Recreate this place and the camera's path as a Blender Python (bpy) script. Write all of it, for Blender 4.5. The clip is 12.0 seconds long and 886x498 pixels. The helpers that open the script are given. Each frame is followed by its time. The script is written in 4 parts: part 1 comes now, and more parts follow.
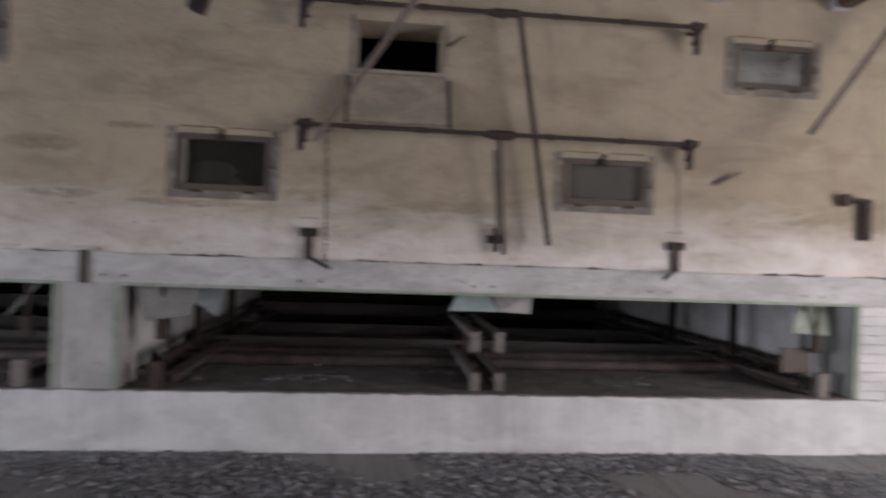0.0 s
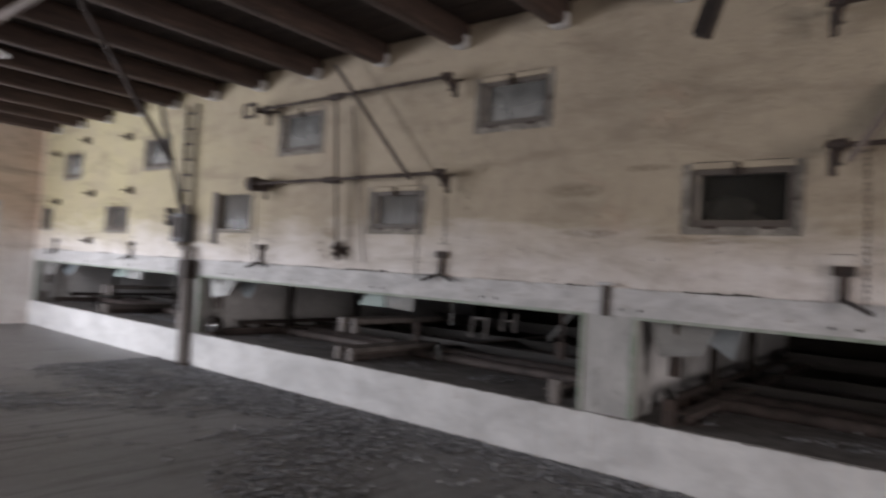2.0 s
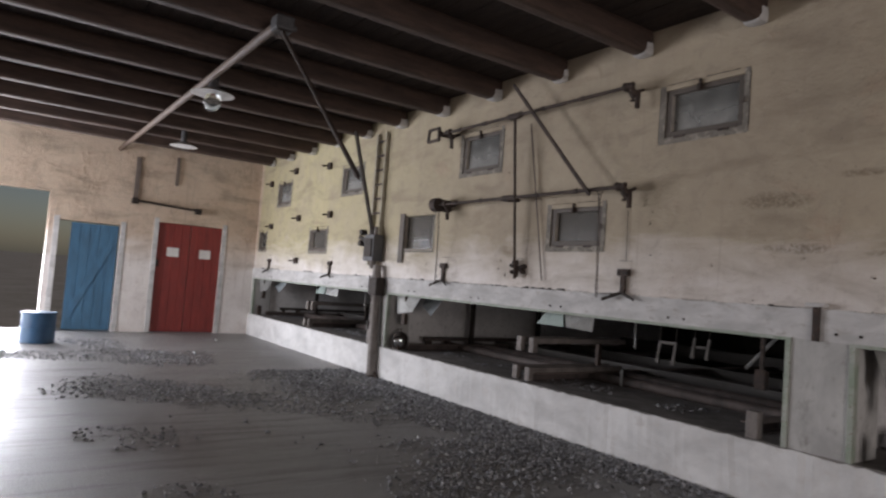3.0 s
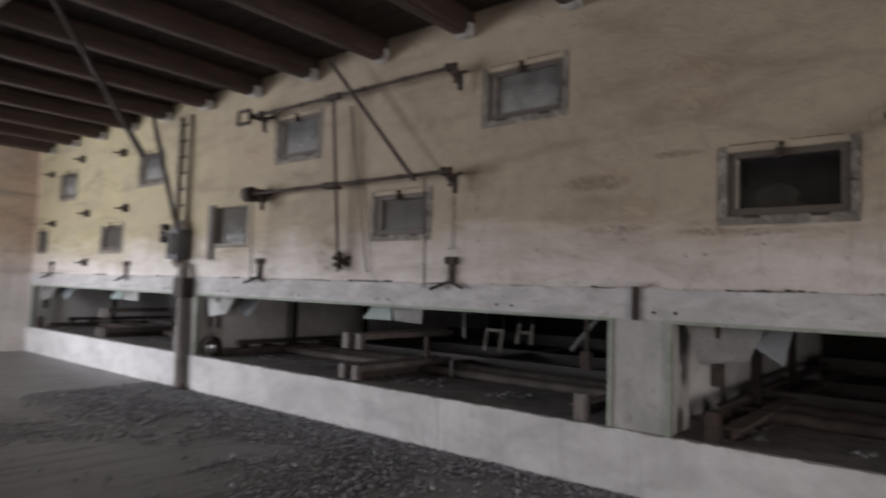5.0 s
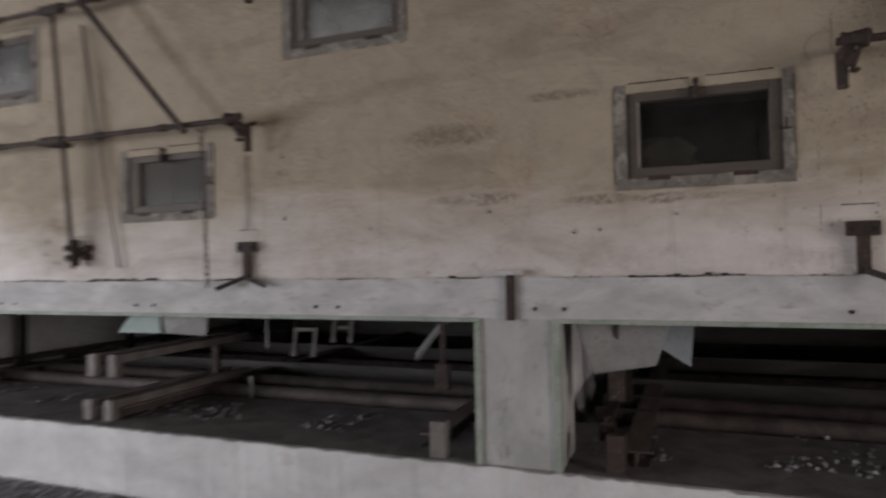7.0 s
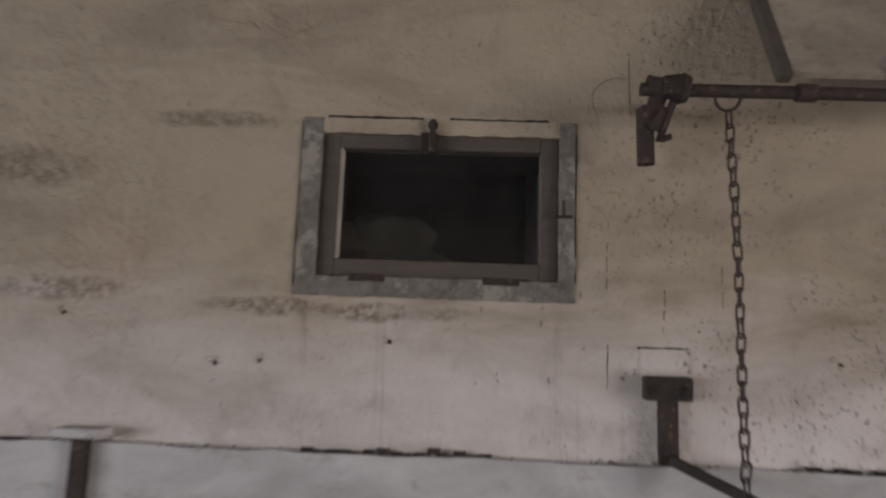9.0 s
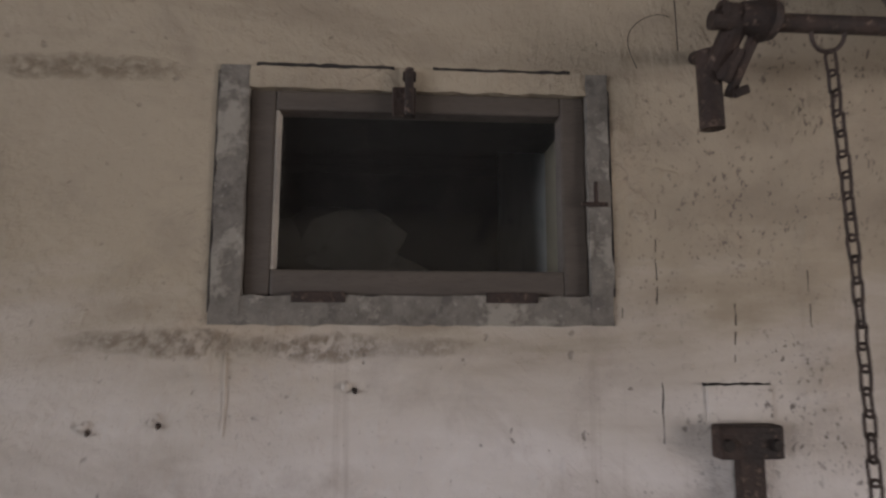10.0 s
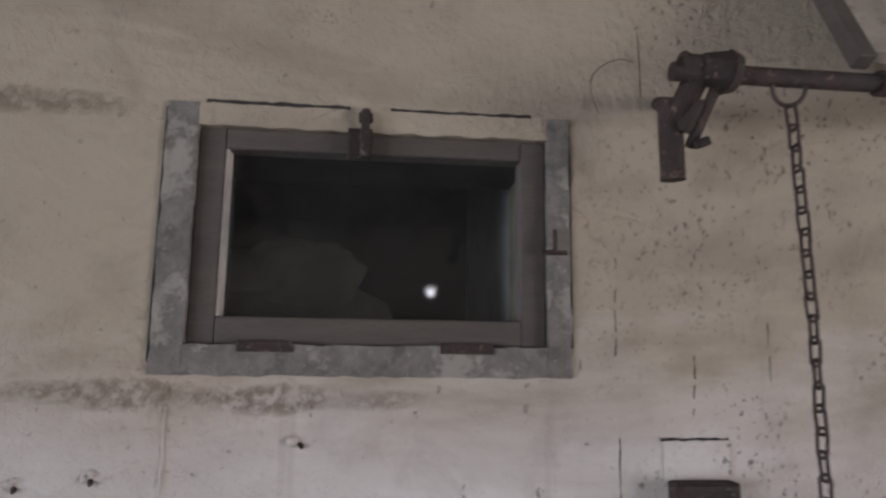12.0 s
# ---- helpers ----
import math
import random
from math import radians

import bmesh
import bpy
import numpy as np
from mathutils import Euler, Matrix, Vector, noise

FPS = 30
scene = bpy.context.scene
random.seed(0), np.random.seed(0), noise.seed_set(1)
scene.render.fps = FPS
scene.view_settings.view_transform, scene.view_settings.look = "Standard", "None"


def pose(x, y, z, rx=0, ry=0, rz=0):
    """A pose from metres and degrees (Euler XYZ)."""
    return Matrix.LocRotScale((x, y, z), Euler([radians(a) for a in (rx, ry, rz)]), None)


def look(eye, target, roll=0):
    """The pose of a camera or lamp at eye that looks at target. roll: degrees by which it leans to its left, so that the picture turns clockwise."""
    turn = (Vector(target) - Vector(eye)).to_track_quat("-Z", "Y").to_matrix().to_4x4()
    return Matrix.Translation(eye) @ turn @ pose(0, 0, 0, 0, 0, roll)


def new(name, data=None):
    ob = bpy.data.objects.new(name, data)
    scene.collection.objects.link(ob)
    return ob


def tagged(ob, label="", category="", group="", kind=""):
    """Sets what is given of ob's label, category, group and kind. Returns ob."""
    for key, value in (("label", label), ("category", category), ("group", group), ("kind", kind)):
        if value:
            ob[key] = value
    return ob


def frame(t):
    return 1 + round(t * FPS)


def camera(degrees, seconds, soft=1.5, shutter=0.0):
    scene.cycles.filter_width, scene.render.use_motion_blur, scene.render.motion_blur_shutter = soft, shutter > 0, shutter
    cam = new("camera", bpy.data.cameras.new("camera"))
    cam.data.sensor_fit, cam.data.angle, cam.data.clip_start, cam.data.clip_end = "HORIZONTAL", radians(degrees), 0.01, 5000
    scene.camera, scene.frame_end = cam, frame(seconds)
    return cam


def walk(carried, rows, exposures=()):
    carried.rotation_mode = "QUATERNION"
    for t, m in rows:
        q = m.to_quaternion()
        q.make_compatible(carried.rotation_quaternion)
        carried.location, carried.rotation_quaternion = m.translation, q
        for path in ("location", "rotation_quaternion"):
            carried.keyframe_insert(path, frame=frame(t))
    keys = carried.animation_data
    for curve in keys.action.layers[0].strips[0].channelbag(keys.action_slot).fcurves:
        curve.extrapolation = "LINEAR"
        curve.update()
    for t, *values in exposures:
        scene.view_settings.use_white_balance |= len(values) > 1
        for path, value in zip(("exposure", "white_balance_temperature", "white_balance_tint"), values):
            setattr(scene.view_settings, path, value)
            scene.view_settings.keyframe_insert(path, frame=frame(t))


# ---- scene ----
cam = camera(69.2, 12.0, soft=2.3, shutter=0.8)
PATH = [
    (0, (-0.171, -0.229, 1.35), (0.034, 1.76, 1.351), 2.1),
    (0.5, (-0.246, -0.246, 1.37), (-0.392, 1.749, 1.365), 2.2),
    (1, (-0.236, -0.236, 1.368), (-0.728, 1.702, 1.36), 3.0),
    (1.5, (-0.154, -0.207, 1.345), (-1.017, 1.598, 1.358), 3.5),
    (2, (-0.131, -0.132, 1.301), (-1.38, 1.428, 1.367), 3.5),
    (2.5, (-0.113, -0.095, 1.261), (-1.644, 1.189, 1.348), 4.6),
    (2.7, (-0.118, -0.085, 1.252), (-1.715, 1.119, 1.357), 4.6),
    (3.5, (-0.136, -0.03, 1.215), (-1.79, 1.094, 1.315), 4.2),
    (4.3, (-0.164, 0.036, 1.194), (-1.762, 1.236, 1.282), 3.5),
    (4.5, (-0.204, 0.067, 1.194), (-1.745, 1.339, 1.277), 3.7),
    (5, (-0.398, 0.205, 1.221), (-1.669, 1.744, 1.341), 1.8),
    (5.5, (-0.532, 0.398, 1.236), (-1.716, 2.007, 1.33), 0.4),
    (6, (-0.69, 0.663, 1.251), (-1.835, 2.302, 1.304), -0.1),
    (6.5, (-0.971, 0.927, 1.285), (-1.846, 2.723, 1.367), -0.5),
    (7, (-1.217, 1.167, 1.338), (-1.94, 3.031, 1.373), -1.1),
    (7.5, (-1.26, 1.462, 1.366), (-1.534, 3.438, 1.499), -1.0),
    (7.7, (-1.254, 1.583, 1.374), (-1.385, 3.576, 1.474), -0.1),
    (9.3, (-1.087, 2.622, 1.554), (-1.153, 4.6, 1.845), 2.1),
    (9.5, (-1.113, 2.722, 1.563), (-1.154, 4.7, 1.852), 1.6),
    (10, (-1.202, 2.925, 1.599), (-1.067, 4.901, 1.877), 0.1),
    (10.5, (-1.219, 2.986, 1.617), (-1.042, 4.959, 1.896), -1.2),
    (11, (-1.221, 2.999, 1.638), (-1.041, 4.967, 1.947), -0.9),
    (11.5, (-1.211, 2.985, 1.645), (-1.02, 4.949, 1.968), 0.3),
    (12, (-1.16, 2.946, 1.671), (-0.96, 4.912, 1.974), 0.8),
]
EXPOSURE = [(t, s - 1.1, k, 19) for t, s, k in ((0.0, -0.8, 6500), (2.5, -0.86, 6850), (4.5, -1.13, 6900), (5.5, -0.95, 6850), (7.0, -0.89, 6850), (9.5, -0.76, 6850), (11.0, -0.62, 6550), (12.0, -0.38, 6250))]
walk(cam, [(t, look(eye, target, roll)) for t, eye, target, roll in PATH], EXPOSURE)

# ---- daylight ----
world = bpy.data.worlds.new("world")
scene.world = world
world.use_nodes = True
wn = world.node_tree
sky = wn.nodes.new("ShaderNodeTexSky")
sky.sky_type, sky.sun_disc = "NISHITA", False
sky.sun_elevation, sky.sun_rotation = radians(38), radians(150)
wn.links.new(sky.outputs[0], wn.nodes["Background"].inputs[0])
wn.nodes["Background"].inputs[1].default_value = 0.12


def lamp(name, kind, m, energy, color=(1, 1, 1), **more):
    data = bpy.data.lights.new(name, kind)
    data.energy, data.color = energy, color
    if kind == "AREA":
        data.shape, data.size, data.size_y = "RECTANGLE", more["w"], more["h"]
    else:
        data.angle = more["angle"]
    ob = new(name, data)
    ob.matrix_world = m
    return ob


lamp("sun", "SUN", look((0, 0, 20), (-6, 10, 4)), 3.0, (1.0, 0.95, 0.87), angle=radians(0.5))
# sky light that falls in through the gate on the east, the gate on the south and the windows on the south
lamp("east_gate_light", "AREA", look((5.25, 0.8, 1.35), (-0.5, 4.0, 1.2)), 640, (1.0, 0.98, 0.96), w=2.6, h=2.4)
lamp("west_gate_light", "AREA", look((-12.3, -0.65, 1.12), (-8.6, -0.3, 0.3)), 1350, (0.82, 0.91, 1.0), w=2.5, h=2.1)
lamp("south_gate_light", "AREA", look((-10.0, -3.55, 1.3), (-9.6, 3, 0.6)), 1200, (0.87, 0.94, 1.0), w=2.5, h=2.5)
lamp("south_window_light", "AREA", look((-1.75, -3.55, 1.5), (-1.75, 3, 1.2)), 48, (1.0, 0.98, 0.96), w=3.4, h=0.7)
lamp("south_vent_light", "AREA", look((-0.43, -3.54, 2.42), (-0.43, 3, 2.42)), 2.2, w=0.09, h=0.1)


# ---- materials ----
def nodes_of(name):
    m = bpy.data.materials.new(name)
    m.use_nodes = True
    nt = m.node_tree
    return m, nt, nt.nodes["Principled BSDF"]


def noise_at(nt, vec, scale, detail=6.0, rough=0.6, dist=0.0):
    n = nt.nodes.new("ShaderNodeTexNoise")
    n.inputs["Scale"].default_value, n.inputs["Detail"].default_value = scale, detail
    n.inputs["Roughness"].default_value, n.inputs["Distortion"].default_value = rough, dist
    nt.links.new(vec, n.inputs["Vector"])
    return n.outputs["Fac"]


def place_of(nt, sx=1.0, sy=1.0, sz=1.0):
    geo = nt.nodes.new("ShaderNodeNewGeometry")
    mp = nt.nodes.new("ShaderNodeMapping")
    mp.inputs["Scale"].default_value = (sx, sy, sz)
    nt.links.new(geo.outputs["Position"], mp.inputs["Vector"])
    return mp.outputs["Vector"]


def ramp(nt, fac, lo, hi, a=0.0, b=1.0):
    r = nt.nodes.new("ShaderNodeMapRange")
    for i, v in enumerate((lo, hi, a, b)):
        r.inputs[i + 1].default_value = v
    nt.links.new(fac, r.inputs[0])
    return r.outputs[0]


def calc(nt, op, a, b):
    n = nt.nodes.new("ShaderNodeMath")
    n.operation = op
    for i, v in enumerate((a, b)):
        if isinstance(v, (int, float)):
            n.inputs[i].default_value = v
        else:
            nt.links.new(v, n.inputs[i])
    return n.outputs[0]


def blend(nt, fac, a, b, mode="MIX"):
    n = nt.nodes.new("ShaderNodeMix")
    n.data_type, n.blend_type = "RGBA", mode
    for sock, v in ((n.inputs[0], fac), (n.inputs[6], a), (n.inputs[7], b)):
        if isinstance(v, (int, float)):
            sock.default_value = v
        elif isinstance(v, tuple):
            sock.default_value = (*v, 1)
        else:
            nt.links.new(v, sock)
    return n.outputs[2]


def bumpy(nt, bsdf, height, strength, distance):
    b = nt.nodes.new("ShaderNodeBump")
    b.inputs["Strength"].default_value, b.inputs["Distance"].default_value = strength, distance
    nt.links.new(height, b.inputs["Height"])
    nt.links.new(b.outputs[0], bsdf.inputs["Normal"])


def surface(name, c1, c2, scale=8.0, rough=0.8, metal=0.0, bump=0.3, c3=None, stretch=(1, 1, 1), fine=None):
    """Two colours in large patches, a third in small flecks, with relief."""
    m, nt, p = nodes_of(name)
    v = place_of(nt, *stretch)
    big = noise_at(nt, v, scale, 8, 0.65, 0.4)
    small = noise_at(nt, v, fine or scale * 9, 4, 0.7)
    col = blend(nt, ramp(nt, big, 0.38, 0.62), c1, c2)
    col = blend(nt, ramp(nt, small, 0.56, 0.7), col, c3 or tuple(0.55 * x for x in c1))
    nt.links.new(col, p.inputs["Base Color"])
    nt.links.new(ramp(nt, small, 0.3, 0.7, rough - 0.12, min(1.0, rough + 0.12)), p.inputs["Roughness"])
    p.inputs["Metallic"].default_value = metal
    bumpy(nt, p, calc(nt, "ADD", big, calc(nt, "MULTIPLY", small, 0.5)), bump, 0.01)
    return m


def plaster_material():
    """Ochre limewash over old plaster, white near the machines' shelf, stained, cracked and flaking."""
    m, nt, p = nodes_of("limewashed_plaster")
    v = place_of(nt)
    geo = nt.nodes.new("ShaderNodeNewGeometry")
    sep = nt.nodes.new("ShaderNodeSeparateXYZ")
    nt.links.new(geo.outputs["Position"], sep.inputs[0])
    z, x = sep.outputs["Z"], sep.outputs["X"]
    big = noise_at(nt, v, 0.55, 5, 0.55, 0.3)
    mid = noise_at(nt, v, 2.2, 8, 0.65, 0.6)
    fine = noise_at(nt, v, 85, 3, 0.65)
    grit = noise_at(nt, v, 120, 3, 0.6)
    wide = noise_at(nt, place_of(nt, 0.9, 0.9, 3.2), 1.3, 6, 0.6, 0.5)
    # the ochre wash, yellower toward the west
    west = ramp(nt, x, -5.0, -9.5)
    ochre = blend(nt, ramp(nt, big, 0.35, 0.65), (0.39, 0.325, 0.245), (0.455, 0.385, 0.285))
    ochre = blend(nt, calc(nt, "MULTIPLY", west, ramp(nt, mid, 0.35, 0.6, 0.35, 0.9)), ochre, (0.50, 0.45, 0.26))
    ochre = blend(nt, ramp(nt, x, -12.0, -12.15), ochre, blend(nt, ramp(nt, mid, 0.35, 0.65), (0.62, 0.50, 0.39), (0.56, 0.43, 0.33)))
    ochre = blend(nt, ramp(nt, wide, 0.52, 0.68, 0.0, 0.55), ochre, (0.25, 0.20, 0.15))
    ochre = blend(nt, ramp(nt, mid, 0.58, 0.7, 0.0, 0.6), ochre, (0.45, 0.34, 0.25))
    mott = noise_at(nt, v, 6.5, 7, 0.65, 0.5)
    ochre = blend(nt, ramp(nt, mott, 0.52, 0.72, 0.0, 0.5), ochre, (0.29, 0.24, 0.19))
    ochre = blend(nt, ramp(nt, mott, 0.46, 0.30, 0.0, 0.2), ochre, (0.58, 0.51, 0.41))
    # white wash up to about the height of the sockets, with an uneven upper rim
    rim = calc(nt, "ADD", z, calc(nt, "MULTIPLY", calc(nt, "SUBTRACT", wide, 0.5), 0.9))
    white = blend(nt, ramp(nt, mid, 0.35, 0.7), (0.84, 0.80, 0.775), (0.70, 0.645, 0.61))
    white = blend(nt, ramp(nt, mott, 0.54, 0.72, 0.0, 0.55), white, (0.50, 0.44, 0.40))
    col = blend(nt, ramp(nt, rim, 1.72, 1.22), ochre, white)
    dots = nt.nodes.new("ShaderNodeTexVoronoi")
    dots.inputs["Scale"].default_value = 95.0
    nt.links.new(place_of(nt, 1, 1, 0.7), dots.inputs["Vector"])
    spots = calc(nt, "MULTIPLY", ramp(nt, calc(nt, "ADD", dots.outputs["Distance"], calc(nt, "MULTIPLY", fine, 0.5)), 0.50, 0.36), ramp(nt, noise_at(nt, v, 2.7, 4, 0.6), 0.56, 0.66))
    col = blend(nt, calc(nt, "MULTIPLY", spots, 0.5), col, (0.16, 0.13, 0.11))
    # sprayed oil and soot flecks on the plaster about the near shaft
    spray = noise_at(nt, place_of(nt, 1, 1, 0.65), 105, 3, 0.6)
    near = calc(nt, "MULTIPLY", ramp(nt, x, -0.92, -0.6), ramp(nt, x, 1.6, 0.4))
    near = calc(nt, "MULTIPLY", near, ramp(nt, noise_at(nt, v, 4.5, 4, 0.6), 0.42, 0.56))
    spray = calc(nt, "MULTIPLY", ramp(nt, spray, 0.60, 0.66), near)
    col = blend(nt, calc(nt, "MULTIPLY", spray, 0.8), col, (0.14, 0.115, 0.10))
    # crusts of brown dirt beside the near window
    crust = None
    for sx, sz, ax, az in ((-1.58, 1.59, 0.15, 0.02), (-1.74, 2.065, 0.16, 0.022), (-1.30, 1.585, 0.22, 0.02), (-2.3, 1.93, 0.22, 0.05), (-2.15, 1.62, 0.2, 0.03)):
        dx = calc(nt, "DIVIDE", calc(nt, "SUBTRACT", x, sx), ax)
        dz = calc(nt, "DIVIDE", calc(nt, "SUBTRACT", z, sz), az)
        dd = calc(nt, "ADD", calc(nt, "MULTIPLY", dx, dx), calc(nt, "MULTIPLY", dz, dz))
        dd = calc(nt, "ADD", dd, calc(nt, "MULTIPLY", calc(nt, "SUBTRACT", mott, 0.5), 5.0))
        one = ramp(nt, dd, 1.5, 0.2)
        crust = one if crust is None else calc(nt, "MAXIMUM", crust, one)
    ragged = ramp(nt, noise_at(nt, v, 55, 6, 0.7), 0.42, 0.58)
    crust = calc(nt, "MULTIPLY", crust, ragged)
    col = blend(nt, calc(nt, "MULTIPLY", crust, 0.75), col, (0.22, 0.165, 0.115))
    # pinholes
    pin = noise_at(nt, v, 48, 2, 0.5)
    pin = calc(nt, "MULTIPLY", ramp(nt, pin, 0.70, 0.74), ramp(nt, mott, 0.4, 0.6))
    col = blend(nt, calc(nt, "MULTIPLY", pin, 0.7), col, (0.2, 0.165, 0.14))
    # flakes, flecks and drips
    col = blend(nt, calc(nt, "MULTIPLY", ramp(nt, fine, 0.62, 0.70), ramp(nt, mid, 0.50, 0.64, 0.0, 0.6)), col, (0.19, 0.155, 0.13))
    drips = noise_at(nt, place_of(nt, 9, 9, 0.35), 2.0, 5, 0.6)
    col = blend(nt, ramp(nt, drips, 0.62, 0.78, 0.0, 0.45), col, (0.30, 0.24, 0.19))
    vor = nt.nodes.new("ShaderNodeTexVoronoi")
    vor.feature = "DISTANCE_TO_EDGE"
    vor.inputs["Scale"].default_value = 1.1
    nt.links.new(nt.nodes.new("ShaderNodeVectorMath").outputs[0], vor.inputs["Vector"])
    warp = vor.inputs["Vector"].links[0].from_node
    warp.operation = "MULTIPLY_ADD"
    wob = nt.nodes.new("ShaderNodeTexNoise")
    wob.inputs["Scale"].default_value, wob.inputs["Detail"].default_value = 5.0, 5.0
    nt.links.new(v, wob.inputs["Vector"])
    nt.links.new(wob.outputs["Color"], warp.inputs[0])
    warp.inputs[1].default_value = (0.35, 0.35, 0.35)
    nt.links.new(v, warp.inputs[2])
    crack = calc(nt, "MULTIPLY", ramp(nt, vor.outputs["Distance"], 0.005, 0.001), ramp(nt, mid, 0.56, 0.62))
    col = blend(nt, calc(nt, "MULTIPLY", crack, 0.25), col, (0.22, 0.18, 0.15))
    nt.links.new(col, p.inputs["Base Color"])
    p.inputs["Roughness"].default_value = 0.92
    h = calc(nt, "ADD", calc(nt, "MULTIPLY", mid, 1.2), calc(nt, "ADD", calc(nt, "MULTIPLY", ramp(nt, fine, 0.62, 0.72), -0.12), calc(nt, "MULTIPLY", grit, 0.035)))
    lumps = noise_at(nt, v, 14, 2.5, 0.5, 0.4)
    h = calc(nt, "ADD", h, calc(nt, "MULTIPLY", calc(nt, "MULTIPLY", ramp(nt, lumps, 0.42, 0.75), ramp(nt, mid, 0.48, 0.66, 0.0, 1.0)), 0.8))
    h = calc(nt, "SUBTRACT", h, calc(nt, "MULTIPLY", crack, 0.3))
    pebble = noise_at(nt, v, 42, 5, 0.65)
    rough_part = ramp(nt, noise_at(nt, v, 1.7, 4, 0.6), 0.40, 0.60, 0.12, 0.55)
    h = calc(nt, "ADD", h, calc(nt, "MULTIPLY", ramp(nt, pebble, 0.35, 0.7), calc(nt, "MULTIPLY", rough_part, 0.75)))
    h = calc(nt, "SUBTRACT", h, calc(nt, "MULTIPLY", calc(nt, "ADD", pin, calc(nt, "MULTIPLY", spray, 0.4)), 0.35))
    h = calc(nt, "ADD", h, calc(nt, "MULTIPLY", crust, 0.45))
    bumpy(nt, p, h, 0.6, 0.022)
    return m


def floor_material():
    """Dusty concrete under raked coal dust, streaked across the room."""
    m, nt, p = nodes_of("dusty_concrete")
    v = place_of(nt)
    big = noise_at(nt, v, 0.6, 6, 0.6, 0.4)
    streak = noise_at(nt, place_of(nt, 7.0, 0.5, 1), 1.6, 6, 0.65, 0.2)
    fine = noise_at(nt, v, 40, 5, 0.7)
    col = blend(nt, ramp(nt, big, 0.35, 0.65), (0.17, 0.163, 0.158), (0.28, 0.274, 0.272))
    col = blend(nt, ramp(nt, streak, 0.5, 0.66, 0, 0.7), col, (0.075, 0.068, 0.062))
    col = blend(nt, ramp(nt, fine, 0.56, 0.68, 0, 0.6), col, (0.09, 0.09, 0.094))
    nt.links.new(col, p.inputs["Base Color"])
    nt.links.new(ramp(nt, big, 0.3, 0.7, 0.28, 0.5), p.inputs["Roughness"])
    bumpy(nt, p, calc(nt, "ADD", calc(nt, "MULTIPLY", streak, 1.0), fine), 0.6, 0.02)
    return m


def glass_material(name, dust, tone):
    """Old window glass: clear under a film of dust that lies in patches; the thickest film also holds a painted
    reflection.
    """
    m, nt, p = nodes_of(name)
    p.inputs["Transmission Weight"].default_value = 1.0
    p.inputs["Roughness"].default_value = 0.15 if 0.6 < dust < 0.75 else 0.03
    p.inputs["IOR"].default_value = 1.18 if 0.6 < dust < 0.75 else 1.45
    p.inputs["Base Color"].default_value = (0.75, 0.8, 0.8, 1)
    dirt = nt.nodes.new("ShaderNodeBsdfDiffuse")
    dirt.inputs["Color"].default_value = (*tone, 1)
    mix = nt.nodes.new("ShaderNodeMixShader")
    v = place_of(nt)
    n = noise_at(nt, v, 5, 5, 0.6, 0.5)
    film = ramp(nt, n, 0.3, 0.7, dust * 0.5, dust)
    # film thins upward: reflected daylight low on the upper panes, painted as film
    if dust > 0.75:
        co = nt.nodes.new("ShaderNodeTexCoord")
        sp = nt.nodes.new("ShaderNodeSeparateXYZ")
        nt.links.new(co.outputs["Generated"], sp.inputs[0])
        film = calc(nt, "MULTIPLY", film, ramp(nt, sp.outputs["Z"], 0.75, 0.1, 0.35, 1.0))
    nt.links.new(film, mix.inputs[0])
    nt.links.new(p.outputs[0], mix.inputs[1])
    nt.links.new(dirt.outputs[0], mix.inputs[2])
    nt.links.new(mix.outputs[0], nt.nodes["Material Output"].inputs[0])
    return m


PLASTER = plaster_material()
FLOOR = floor_material()
CONCRETE = surface("whitewashed_concrete", (0.62, 0.61, 0.605), (0.44, 0.435, 0.43), 3.0, 0.9, 0, 0.5, (0.40, 0.375, 0.355), (1, 1, 2.2), 9)
PIER = surface("grey_pier_concrete", (0.52, 0.515, 0.50), (0.37, 0.365, 0.355), 3.5, 0.9, 0, 0.5, (0.30, 0.285, 0.27), (1, 1, 0.6), 10)
LOWWALL = surface("whitewashed_parapet", (0.76, 0.755, 0.75), (0.57, 0.565, 0.56), 2.2, 0.9, 0, 0.5, (0.62, 0.60, 0.585), (1, 1, 1.6), 7)
PITWALL = surface("dirty_whitewash", (0.80, 0.79, 0.785), (0.62, 0.61, 0.605), 2.5, 0.9, 0, 0.4)
# near black: painted shade for deep rooms and reveals, also the dark open joints
SHADEJOINT = surface("dark_shade_and_joints", (0.052, 0.044, 0.039), (0.028, 0.024, 0.022), 3.0, 0.95, 0, 0.4)
LEDGE = surface("dusty_ledge", (0.27, 0.25, 0.24), (0.16, 0.148, 0.142), 5.0, 0.9, 0, 0.6)
RUST = surface("rusted_iron", (0.060, 0.038, 0.030), (0.032, 0.024, 0.021), 18.0, 0.75, 0.2, 0.8, (0.19, 0.135, 0.105), (1, 1, 1), 75)
DARKIRON = surface("dark_iron", (0.046, 0.036, 0.031), (0.03, 0.025, 0.022), 14.0, 0.7, 0.4, 0.4, (0.09, 0.06, 0.045))
CHAINIRON = surface("brown_chain_iron", (0.085, 0.060, 0.050), (0.05, 0.038, 0.034), 40.0, 0.65, 0.4, 0.3)
PIPE = surface("dusty_pipe", (0.12, 0.094, 0.086), (0.055, 0.045, 0.042), 7.0, 0.7, 0.2, 0.3)
STEEL = surface("grey_sheet_steel", (0.34, 0.34, 0.33), (0.25, 0.25, 0.245), 6.0, 0.6, 0.35, 0.2)
